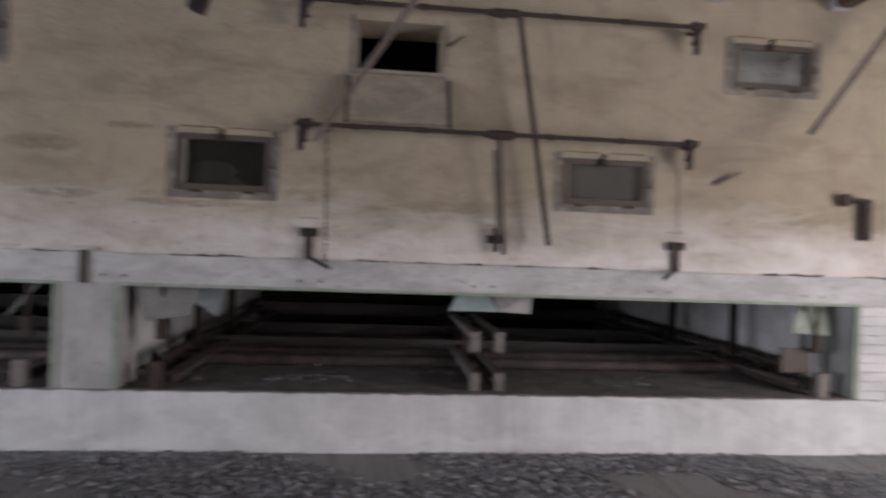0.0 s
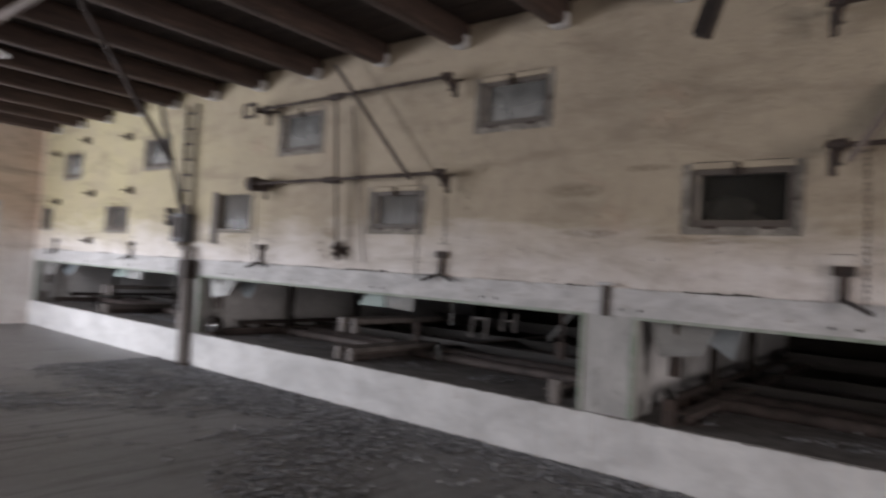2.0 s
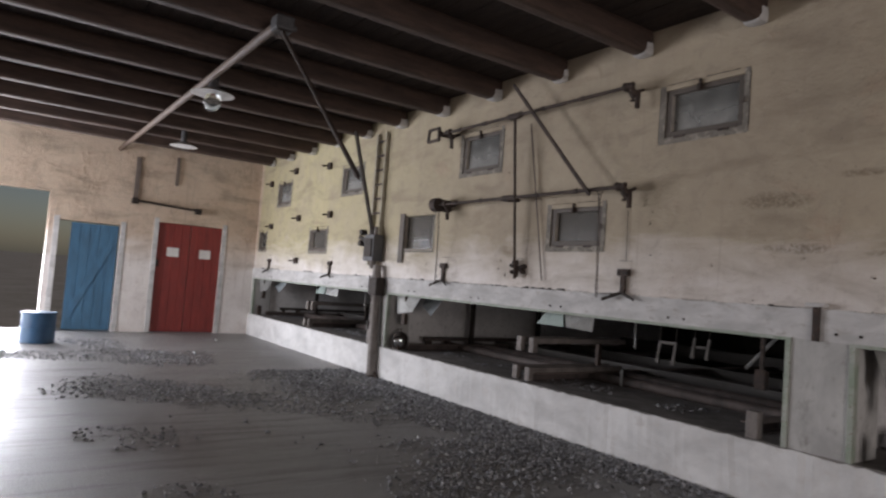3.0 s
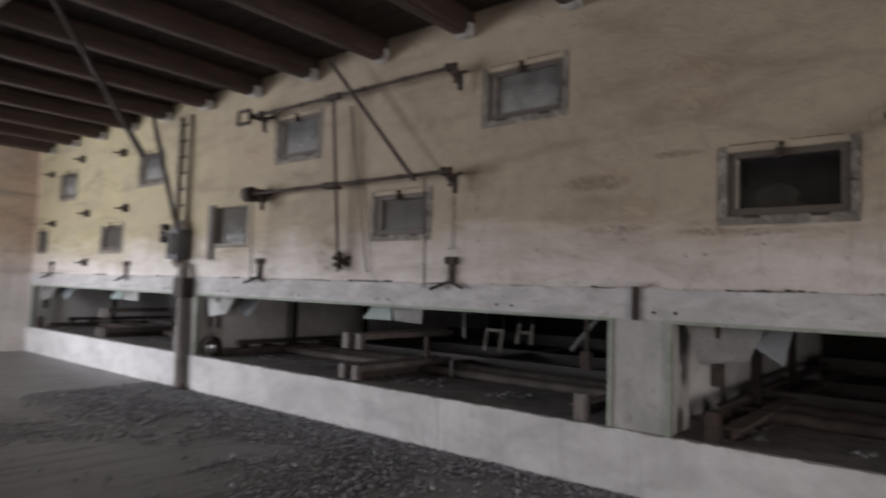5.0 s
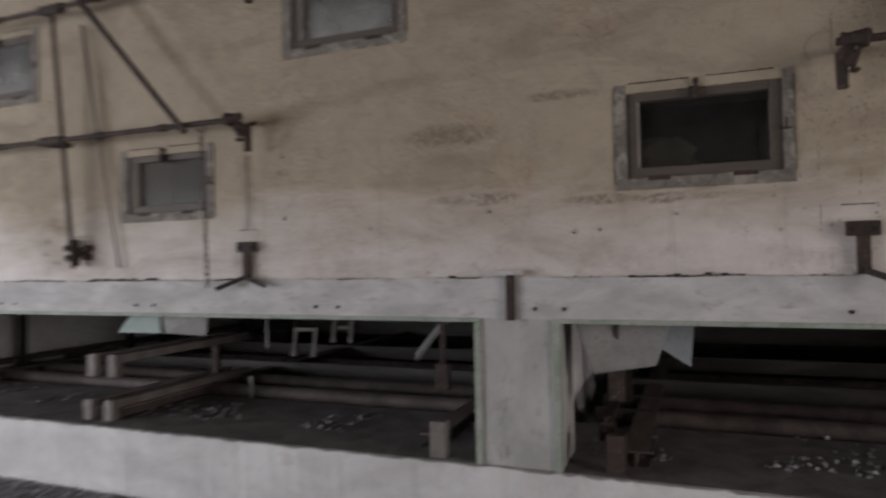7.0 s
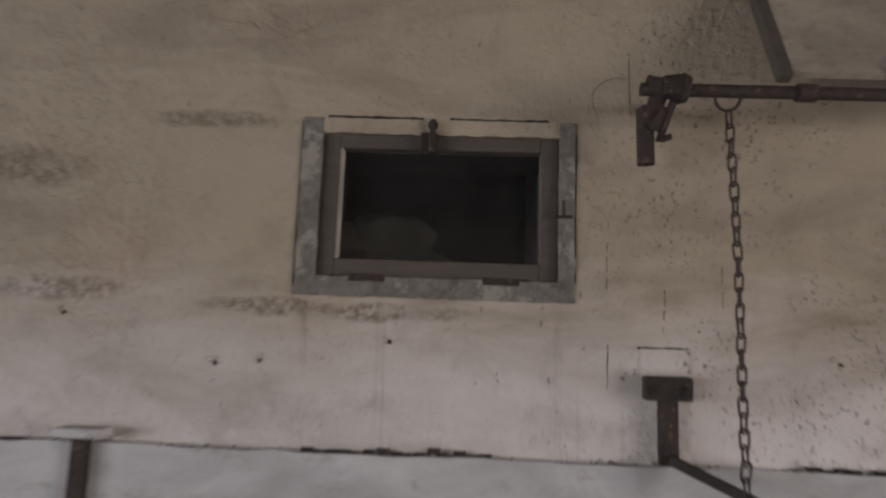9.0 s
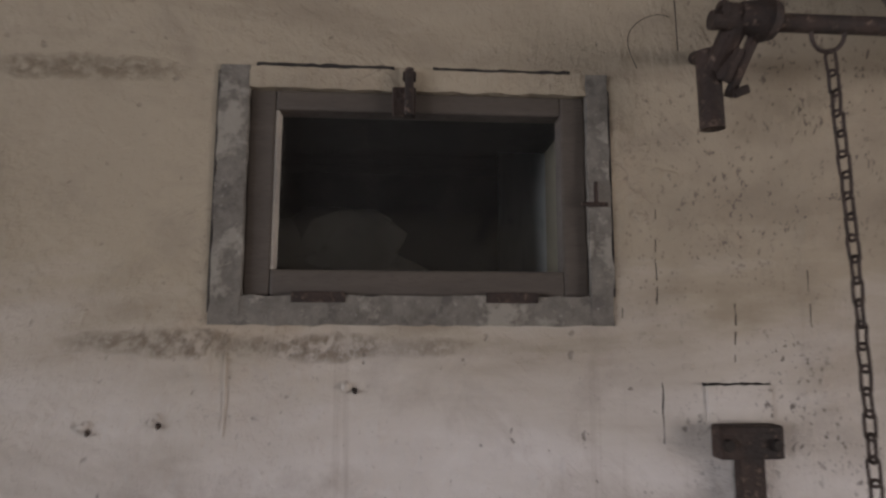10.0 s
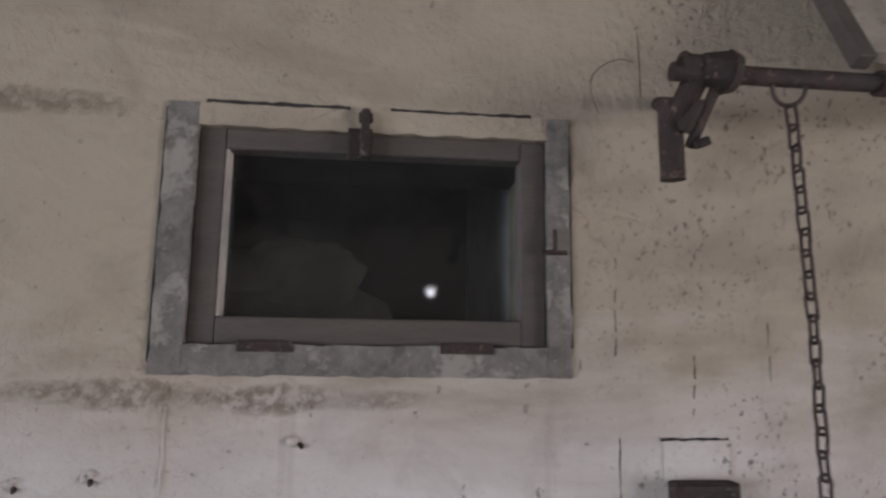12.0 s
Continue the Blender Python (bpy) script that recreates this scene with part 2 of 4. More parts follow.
BLUESTEEL = surface("pale_blue_sheet", (0.42, 0.47, 0.50), (0.34, 0.39, 0.42), 6.0, 0.55, 0.25, 0.2)
TEAL = surface("pale_green_sheet", (0.38, 0.46, 0.43), (0.30, 0.36, 0.34), 6.0, 0.6, 0.15, 0.2)
GREEN = surface("green_painted_angle", (0.27, 0.33, 0.26), (0.40, 0.42, 0.38), 7.0, 0.75, 0.1, 0.4, (0.20, 0.15, 0.11))
BLOCK = surface("grey_painted_tube", (0.24, 0.215, 0.20), (0.15, 0.13, 0.12), 8.0, 0.7, 0.1, 0.3)
BROWNWOOD = surface("brown_window_wood", (0.108, 0.087, 0.071), (0.086, 0.070, 0.058), 6.0, 0.65, 0, 0.25, (0.08, 0.065, 0.055), (1, 1, 6))
def gravel_material():
    """Coal gravel, every lump of its own shade, some dusted pale."""
    m, nt, p = nodes_of("coal_lumps")
    geo = nt.nodes.new("ShaderNodeNewGeometry")
    r = geo.outputs["Random Per Island"]
    col = blend(nt, ramp(nt, r, 0.0, 0.75), (0.09, 0.09, 0.096), (0.31, 0.315, 0.335))
    col = blend(nt, ramp(nt, r, 0.8, 1.0, 0.0, 0.9), col, (0.50, 0.50, 0.51))
    col = blend(nt, ramp(nt, noise_at(nt, place_of(nt), 60, 4, 0.6), 0.5, 0.7, 0.0, 0.5), col, (0.12, 0.115, 0.115))
    nt.links.new(col, p.inputs["Base Color"])
    p.inputs["Roughness"].default_value = 0.6
    return m


GREYWOOD = surface("weathered_grey_wood", (0.38, 0.335, 0.28), (0.24, 0.222, 0.205), 4.0, 0.9, 0, 0.8, (0.44, 0.395, 0.335), (1, 1, 1.6), 40)
LEAFWOOD = surface("dusty_ochre_board", (0.40, 0.345, 0.27), (0.28, 0.24, 0.195), 5.0, 0.9, 0, 0.5, (0.22, 0.18, 0.14), (1, 1, 1.6), 30)


def surround_material():
    """Grey weathered board with limewash slopped over it and worn off again."""
    m, nt, p = nodes_of("limed_surround_board")
    v = place_of(nt)
    grain = noise_at(nt, v, 30, 8, 0.75)
    patch = noise_at(nt, v, 11, 9, 0.72)
    fleck = noise_at(nt, v, 90, 4, 0.7)
    col = blend(nt, ramp(nt, grain, 0.36, 0.64), (0.155, 0.138, 0.118), (0.255, 0.232, 0.2))
    col = blend(nt, ramp(nt, patch, 0.53, 0.59, 0.0, 0.75), col, (0.40, 0.365, 0.31))
    col = blend(nt, ramp(nt, patch, 0.42, 0.34, 0.0, 0.7), col, (0.105, 0.094, 0.084))
    col = blend(nt, ramp(nt, fleck, 0.62, 0.70, 0.0, 0.5), col, (0.46, 0.43, 0.39))
    nt.links.new(col, p.inputs["Base Color"])
    p.inputs["Roughness"].default_value = 0.9
    bumpy(nt, p, calc(nt, "ADD", grain, calc(nt, "MULTIPLY", ramp(nt, patch, 0.5, 0.6), 0.6)), 0.6, 0.008)
    return m


SURROUND = surround_material()
JOISTWOOD = surface("dark_joist_wood", (0.092, 0.057, 0.044), (0.048, 0.030, 0.024), 3.0, 0.75, 0, 0.4, (0.05, 0.036, 0.03), (4, 0.6, 4))
BOARDWOOD = surface("sooty_ceiling_board", (0.045, 0.030, 0.025), (0.026, 0.018, 0.016), 3.0, 0.85, 0, 0.4, None, (0.6, 4, 4))
LIGHTWOOD = surface("bare_pole_wood", (0.12, 0.075, 0.05), (0.08, 0.05, 0.036), 5.0, 0.7, 0, 0.3, None, (0.5, 4, 4))
BARWOOD = surface("grey_brown_bar", (0.20, 0.16, 0.135), (0.13, 0.10, 0.088), 7.0, 0.75, 0, 0.3)
LADDER = surface("dusty_grey_channel", (0.42, 0.385, 0.30), (0.30, 0.27, 0.215), 7.0, 0.75, 0.1, 0.3)
REDPAINT = surface("red_door_paint", (0.27, 0.035, 0.028), (0.20, 0.028, 0.024), 4.0, 0.55, 0, 0.2, (0.13, 0.03, 0.025), (1, 3, 0.6))
BLUEPAINT = surface("blue_door_paint", (0.055, 0.16, 0.27), (0.045, 0.12, 0.20), 4.0, 0.6, 0, 0.2, (0.06, 0.13, 0.2), (1, 3, 0.6))
BARREL = surface("blue_plastic", (0.03, 0.10, 0.20), (0.025, 0.08, 0.16), 5.0, 0.45, 0, 0.1)
RAILTOP = surface("dusty_rail_top", (0.23, 0.185, 0.165), (0.15, 0.118, 0.105), 4.0, 0.8, 0.1, 0.3, (0.10, 0.08, 0.07), (4, 0.6, 4))
BAYBOARD = surface("dusty_bay_board", (0.105, 0.098, 0.094), (0.06, 0.056, 0.053), 3.0, 0.85, 0, 0.4, (0.13, 0.12, 0.115), (0.4, 3, 3))
COAL = gravel_material()
RUBBLE = surface("plaster_crumbs", (0.36, 0.34, 0.32), (0.24, 0.225, 0.21), 30.0, 0.9, 0, 0.4)
PAPER = surface("white_paper", (0.75, 0.74, 0.72), (0.68, 0.67, 0.65), 9.0, 0.85, 0, 0.1)
ENAMEL = surface("white_enamel", (0.62, 0.62, 0.6), (0.5, 0.49, 0.47), 8.0, 0.35, 0, 0.1)
CHROME = surface("tarnished_chrome", (0.62, 0.64, 0.66), (0.5, 0.52, 0.54), 12.0, 0.2, 0.9, 0.05)
SWITCHBOX = surface("grey_switch_box", (0.10, 0.10, 0.105), (0.07, 0.07, 0.075), 9.0, 0.6, 0.2, 0.2)
SACK = surface("pale_sacking", (0.22, 0.19, 0.165), (0.14, 0.122, 0.108), 6.0, 0.9, 0, 0.5)
EARTH = surface("yard_ground", (0.30, 0.27, 0.23), (0.22, 0.20, 0.16), 0.6, 0.95, 0, 0.4)
GLASS = glass_material("window_glass", 0.08, (0.12, 0.115, 0.11))
DUSTYSHEENGLASS = glass_material("dusty_glass_painted_sheen", 0.9, (0.31, 0.305, 0.29))
GRIMYGLASS = glass_material("grimy_window_glass", 0.7, (0.135, 0.125, 0.112))
CLEARGLASS = glass_material("lamp_glass", 0.2, (0.6, 0.6, 0.6))


# ---- mesh helpers ----
def box(bm, x0, x1, y0, y1, z0, z1, bevel=0.0, m=None):
    made = bmesh.ops.create_cube(bm, size=1.0)["verts"]
    mat = Matrix.Translation(((x0 + x1) / 2, (y0 + y1) / 2, (z0 + z1) / 2)) @ Matrix.Diagonal((x1 - x0, y1 - y0, z1 - z0, 1))
    bmesh.ops.transform(bm, matrix=mat, verts=made)
    if bevel:
        edges = list({e for v in made for e in v.link_edges})
        made = bmesh.ops.bevel(bm, geom=edges, offset=bevel, segments=2, affect="EDGES", profile=0.6)["verts"]
    if m is not None:
        bmesh.ops.transform(bm, matrix=m, verts=list({v for v in made}))
    return bm


def rod(bm, p, q, r, seg=12, r2=None):
    p, q = Vector(p), Vector(q)
    d = q - p
    m = Matrix.Translation((p + q) / 2) @ d.to_track_quat("Z", "Y").to_matrix().to_4x4()
    bmesh.ops.create_cone(bm, cap_ends=True, segments=seg, radius1=r, radius2=r if r2 is None else r2, depth=d.length, matrix=m)
    return bm


def bar(bm, p, q, w, h, bevel=0.004, roll=0.0):
    """A rectangular bar from p to q."""
    p, q = Vector(p), Vector(q)
    d = q - p
    m = Matrix.Translation((p + q) / 2) @ d.to_track_quat("Z", "Y").to_matrix().to_4x4() @ pose(0, 0, 0, 0, 0, roll)
    return box(bm, -w / 2, w / 2, -h / 2, h / 2, -d.length / 2, d.length / 2, bevel, m)


def ring(bm, centre, axis, big, small, seg=20, sides=8):
    """A torus round an axis."""
    m = Matrix.Translation(centre) @ Vector(axis).to_track_quat("Z", "Y").to_matrix().to_4x4()
    rows = []
    for i in range(seg):
        a = 2 * math.pi * i / seg
        rows.append([bm.verts.new(m @ Vector(((big + small * math.cos(b)) * math.cos(a), (big + small * math.cos(b)) * math.sin(a), small * math.sin(b)))) for b in (2 * math.pi * j / sides for j in range(sides))])
    for i in range(seg):
        for j in range(sides):
            bm.faces.new((rows[i][j], rows[(i + 1) % seg][j], rows[(i + 1) % seg][(j + 1) % sides], rows[i][(j + 1) % sides]))
    return bm


def plate(bm, corners, thick):
    """A flat sheet of any outline with thickness."""
    vs = [bm.verts.new(c) for c in corners]
    f = bm.faces.new(vs)
    f.normal_update()
    n = f.normal * thick
    back = [bm.verts.new(v.co - n) for v in vs]
    bm.faces.new(list(reversed(back)))
    for i in range(len(vs)):
        j = (i + 1) % len(vs)
        bm.faces.new((vs[j], vs[i], back[i], back[j]))
    return bm


def rough_box(bm, x0, x1, y0, y1, z0, z1, step, jitter, axis=0):
    """A long block whose edges wander a little, as hand-laid plaster and worn boards do."""
    lo, hi = (x0, z0)[axis], (x1, z1)[axis]
    n = max(2, int((hi - lo) / step))
    rows = []
    for k in range(n + 1):
        u = lo + (hi - lo) * k / n
        ring_ = []
        for p, q in ((0, 0), (1, 0), (1, 1), (0, 1)):
            e = [random.uniform(-jitter, jitter) for _ in range(2)]
            y = (y0, y1)[p] + (e[0] * 0.6 if p == 0 else 0)
            if axis == 0:
                ring_.append(bm.verts.new((u, y, (z0, z1)[q] + e[1])))
            else:
                ring_.append(bm.verts.new(((x0, x1)[q] + e[1], y, u)))
        rows.append(ring_)
    for r, s in zip(rows, rows[1:]):
        for k in range(4):
            bm.faces.new((r[k], r[(k + 1) % 4], s[(k + 1) % 4], s[k]))
    bm.faces.new(rows[0])
    bm.faces.new(list(reversed(rows[-1])))
    return bm


def mesh_of(name, bm, material, smooth=False):
    bmesh.ops.recalc_face_normals(bm, faces=bm.faces)
    me = bpy.data.meshes.new(name)
    bm.to_mesh(me)
    bm.free()
    me.materials.append(material)
    if smooth:
        me.shade_smooth()
        me.set_sharp_from_angle(angle=radians(40))
    return me


def part(name, bm, material, parent, label="", smooth=False):
    ob = new(name, mesh_of(name, bm, material, smooth))
    ob.parent = parent
    if label:
        tagged(ob, label)
    return ob


def thing(name, bm, material, label, category, group="", kind="", smooth=False):
    return tagged(new(name, mesh_of(name, bm, material, smooth)), label, category, group, kind)


def empty(name, label, category, group="", kind="", at=(0, 0, 0)):
    ob = new(name)
    ob.location = at
    ob.empty_display_size = 0.1
    return tagged(ob, label, category, group, kind)


B = bmesh.new


def pierced(bm, axis, lo, hi, a0, a1, z0, z1, holes):
    """A wall slab between lo and hi on one axis, with rectangular openings (a0, a1, z0, z1) right through."""
    us = sorted({a0, a1, *(h[0] for h in holes), *(h[1] for h in holes)})
    ws = sorted({z0, z1, *(h[2] for h in holes), *(h[3] for h in holes)})

    def solid(i, j):
        if not (0 <= i < len(us) - 1 and 0 <= j < len(ws) - 1):
            return False
        u, w = (us[i] + us[i + 1]) / 2, (ws[j] + ws[j + 1]) / 2
        return not any(h[0] < u < h[1] and h[2] < w < h[3] for h in holes)

    cache = {}

    def vert(u, d, w):
        key = (u, d, w)
        if key not in cache:
            cache[key] = bm.verts.new((u, d, w) if axis == "y" else (d, u, w))
        return cache[key]

    for i in range(len(us) - 1):
        for j in range(len(ws) - 1):
            if not solid(i, j):
                continue
            ua, ub, wa, wb = us[i], us[i + 1], ws[j], ws[j + 1]
            for d in (lo, hi):
                bm.faces.new([vert(*c) for c in ((ua, d, wa), (ub, d, wa), (ub, d, wb), (ua, d, wb))])
            for di, dj, e in ((-1, 0, ((ua, wa), (ua, wb))), (1, 0, ((ub, wa), (ub, wb))), (0, -1, ((ua, wa), (ub, wa))), (0, 1, ((ua, wb), (ub, wb)))):
                if not solid(i + di, j + dj):
                    (u1, w1), (u2, w2) = e
                    bm.faces.new([vert(*c) for c in ((u1, lo, w1), (u2, lo, w2), (u2, hi, w2), (u1, hi, w1))])
    return bm


# ---- the room's shell ----
WALL, BACK = 4.025, 4.40
WEST, EAST, SOUTH, TOP = -12.2, 5.2, -3.5, 3.36
# lower and upper rows of small windows: left, right, bottom, top of the surround
LOWER = [(-12.05, -11.62, 1.56, 1.96), (-9.71, -9.02, 1.54, 1.96), (-6.88, -6.17, 1.575, 2.045), (-4.362, -3.682, 1.592, 2.018), (-1.518, -0.828, 1.622, 2.077), (1.012, 1.71, 1.637, 2.044)]
UPPER = [(-11.26, -10.6, 2.35, 2.81), (-8.68, -8.0, 2.375, 2.835), (-5.775, -5.055, 2.388, 2.87), (-3.212, -2.497, 2.412, 2.866), (-0.388, 0.25, 2.475, 2.87), (2.2, 2.895, 2.502, 2.908)]

thing("floor", box(B(), WEST - 0.4, EAST + 0.3, SOUTH - 0.3, WALL + 0.2, -0.25, 0.0), FLOOR, "grey dusty concrete floor streaked with coal dust", "floor", kind="structure")
holes = [(a + 0.03, b - 0.03, c + 0.03, d - 0.03) for a, b, c, d in LOWER + UPPER]
thing("wall_north", pierced(B(), "y", WALL, BACK, WEST - 0.3, EAST + 0.3, 1.25, TOP + 0.3, holes), PLASTER, "stained ochre and white limewashed plaster wall with two rows of small windows", "wall", kind="structure")
thing("wall_west", pierced(B(), "x", WEST - 0.3, WEST, SOUTH - 0.3, WALL, 0.0, TOP + 0.3, [(-1.95, 0.62, 0.0, 2.25), (0.78, 1.68, 0.0, 1.80), (2.28, 3.38, 0.0, 1.93)]), PLASTER, "stained ochre plaster end wall with two doorways", "wall", kind="structure")
thing("wall_south", pierced(B(), "y", SOUTH - 0.3, SOUTH, WEST, EAST + 0.3, 0.0, TOP + 0.3, [(-11.3, -8.7, 0.0, 2.6), (-3.5, 0.0, 1.15, 1.85), (-0.50, -0.36, 2.35, 2.49)]), PLASTER, "ochre plaster long wall with a gateway and windows", "wall", kind="structure")
thing("wall_east", pierced(B(), "x", EAST, EAST + 0.3, SOUTH, WALL, 0.0, TOP + 0.3, [(-0.5, 2.1, 0.0, 2.6)]), PLASTER, "ochre plaster end wall with a wide gateway", "wall", kind="structure")
BAYS = [(-12.05, -7.34), (-7.06, -2.165), (-1.775, 3.23)]
PITBACK = 9.6

# parapet, beam and piers of the machine bays
thing("parapet", rough_box(B(), WEST, EAST, 3.985, 4.285, -0.05, 0.386, 0.045, 0.0065), LOWWALL, "low whitewashed masonry parapet in front of the machine bays", "wall", kind="structure")
beam = thing("beam", rough_box(B(), WEST, EAST, 4.004, 4.34, 1.064, 1.251, 0.07, 0.004), CONCRETE, "dirty white concrete beam above the machine bays", "beam", kind="structure")
for a, b in ((WEST, BAYS[0][0]), (BAYS[0][1], BAYS[1][0]), (BAYS[1][1], BAYS[2][0]), (BAYS[2][1], EAST)):
    thing("pier", box(B(), a, b, 4.008, 4.34, 0.385, 1.07, 0.006), PIER, "whitewashed concrete pier between the machine bays", "pier", "piers", "structure")
# whitewashed brickwork at the east end of the bays
jamb = empty("brick_jamb", "ragged whitewashed brick jamb at the end of the bays", "brickwork", kind="structure", at=(BAYS[2][1] + 0.03, 4.008, 0.388))
bricks = [mesh_of("brick", rough_box(B(), 0.004, w, -0.012, 0.05, 0.003, 0.062, 0.06, 0.004), LOWWALL) for w in (0.118, 0.24, 0.238)]
for row in range(10):
    u = 0.0
    while u < 1.6:
        half = u == 0.0 and row % 2
        ob = new("brick", bricks[0] if half else random.choice(bricks[1:]))
        ob.parent = jamb
        ob.matrix_basis = pose(u, random.uniform(-0.008, 0.004), row * 0.066, 0, random.uniform(-0.6, 0.6), random.uniform(-1, 1))
        u += 0.122 if half else 0.246
for a, b in BAYS:
    angle = empty("edge_angle", "chipped green steel angle round the opening of a bay", "edging", "edge angles", "structure", (a, 4.0, 0.39))
    strips = [(a - 0.03, b + 0.03, 1.048, 1.068), (a - 0.028, a + 0.004, 0.394, 1.048), (b - 0.004, b + 0.028, 0.394, 1.048)]
    for x0, x1, z0, z1 in strips:
        part("angle_strip", box(B(), x0 - a, x1 - a, -0.004, 0.05, z0 - 0.39, z1 - 0.39, 0.003), GREEN, angle)
thing("pit_floor", box(B(), WEST - 0.3, EAST + 0.3, 3.999, 4.90, 0.15, 0.394, 0.004), LEDGE, "dusty dark concrete floor inside the machine bays", "floor", kind="structure")
# the depth's shade is put into the colour of these bay surfaces
thing("pit_bottom", box(B(), WEST - 0.3, EAST + 0.3, 4.88, PITBACK, -0.5, -0.3), SHADEJOINT, "bottom of the machine pit, coloured dark for shade", "floor", kind="structure")
thing("pit_ceiling", box(B(), WEST - 0.3, EAST + 0.3, 4.34, PITBACK, 1.13, 1.25), SHADEJOINT, "concrete slab over the machine bays, coloured dark for shade", "ceiling", kind="structure")
thing("pit_back_wall", box(B(), WEST - 0.3, EAST + 0.3, PITBACK, PITBACK + 0.3, -0.5, TOP + 0.3), SHADEJOINT, "wall at the back of the bays, coloured dark for shade", "wall", kind="structure")
for x0, x1 in ((WEST - 0.3, WEST + 0.1), (-7.28, -7.12), (-2.05, -1.89), (3.30, 3.46), (EAST, EAST + 0.3)):
    thing("bay_partition", box(B(), x0, x1, 4.34, PITBACK, -0.4, 1.14), PITWALL, "dirty whitewashed partition wall between machine bays", "wall", "bay partitions", "structure")
# end walls out of view, coloured dark so the windows look into shade
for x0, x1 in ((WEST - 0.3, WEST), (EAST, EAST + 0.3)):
    thing("bin_end_wall", box(B(), x0, x1, BACK, PITBACK, 1.25, TOP + 0.3), SHADEJOINT, "dark end wall of the room behind the windows", "wall", kind="structure")

# ceiling: dark boards over joists
bm = B()
y = SOUTH - 0.2
while y < PITBACK:
    box(bm, WEST - 0.3, EAST + 0.3, y, y + 0.172, 3.33 + random.uniform(0, 0.006), 3.37)
    y += 0.18
box(bm, WEST - 0.3, EAST + 0.3, SOUTH - 0.3, PITBACK + 0.3, 3.38, 3.5)
thing("ceiling", bm, BOARDWOOD, "sooty dark wooden board ceiling", "ceiling", kind="structure")
for k in range(-10, 12):
    x = -3.36 + 0.91 * k
    if not WEST + 0.1 < x < EAST - 0.1:
        continue
    s = random.uniform(-0.006, 0.006)
    j = thing("joist", box(B(), x - 0.065, x + 0.065, SOUTH + 0.01, WALL - 0.012, 3.135 + s, 3.335, 0.035), JOISTWOOD, "dark brown wooden ceiling joist", "joist", "ceiling joists", "structure")
    e = random.uniform(0.07, 0.15)
    part("mortar_end", box(B(), x - 0.068, x + 0.068, WALL - e, WALL - 0.003, 3.126 + s, 3.25, 0.034), CONCRETE, j, "white mortar round the joist's end")

# outside
thing("ground", box(B(), -900, 900, -900, 900, -0.6, -0.26), EARTH, "pale bare yard ground", "ground", kind="structure")


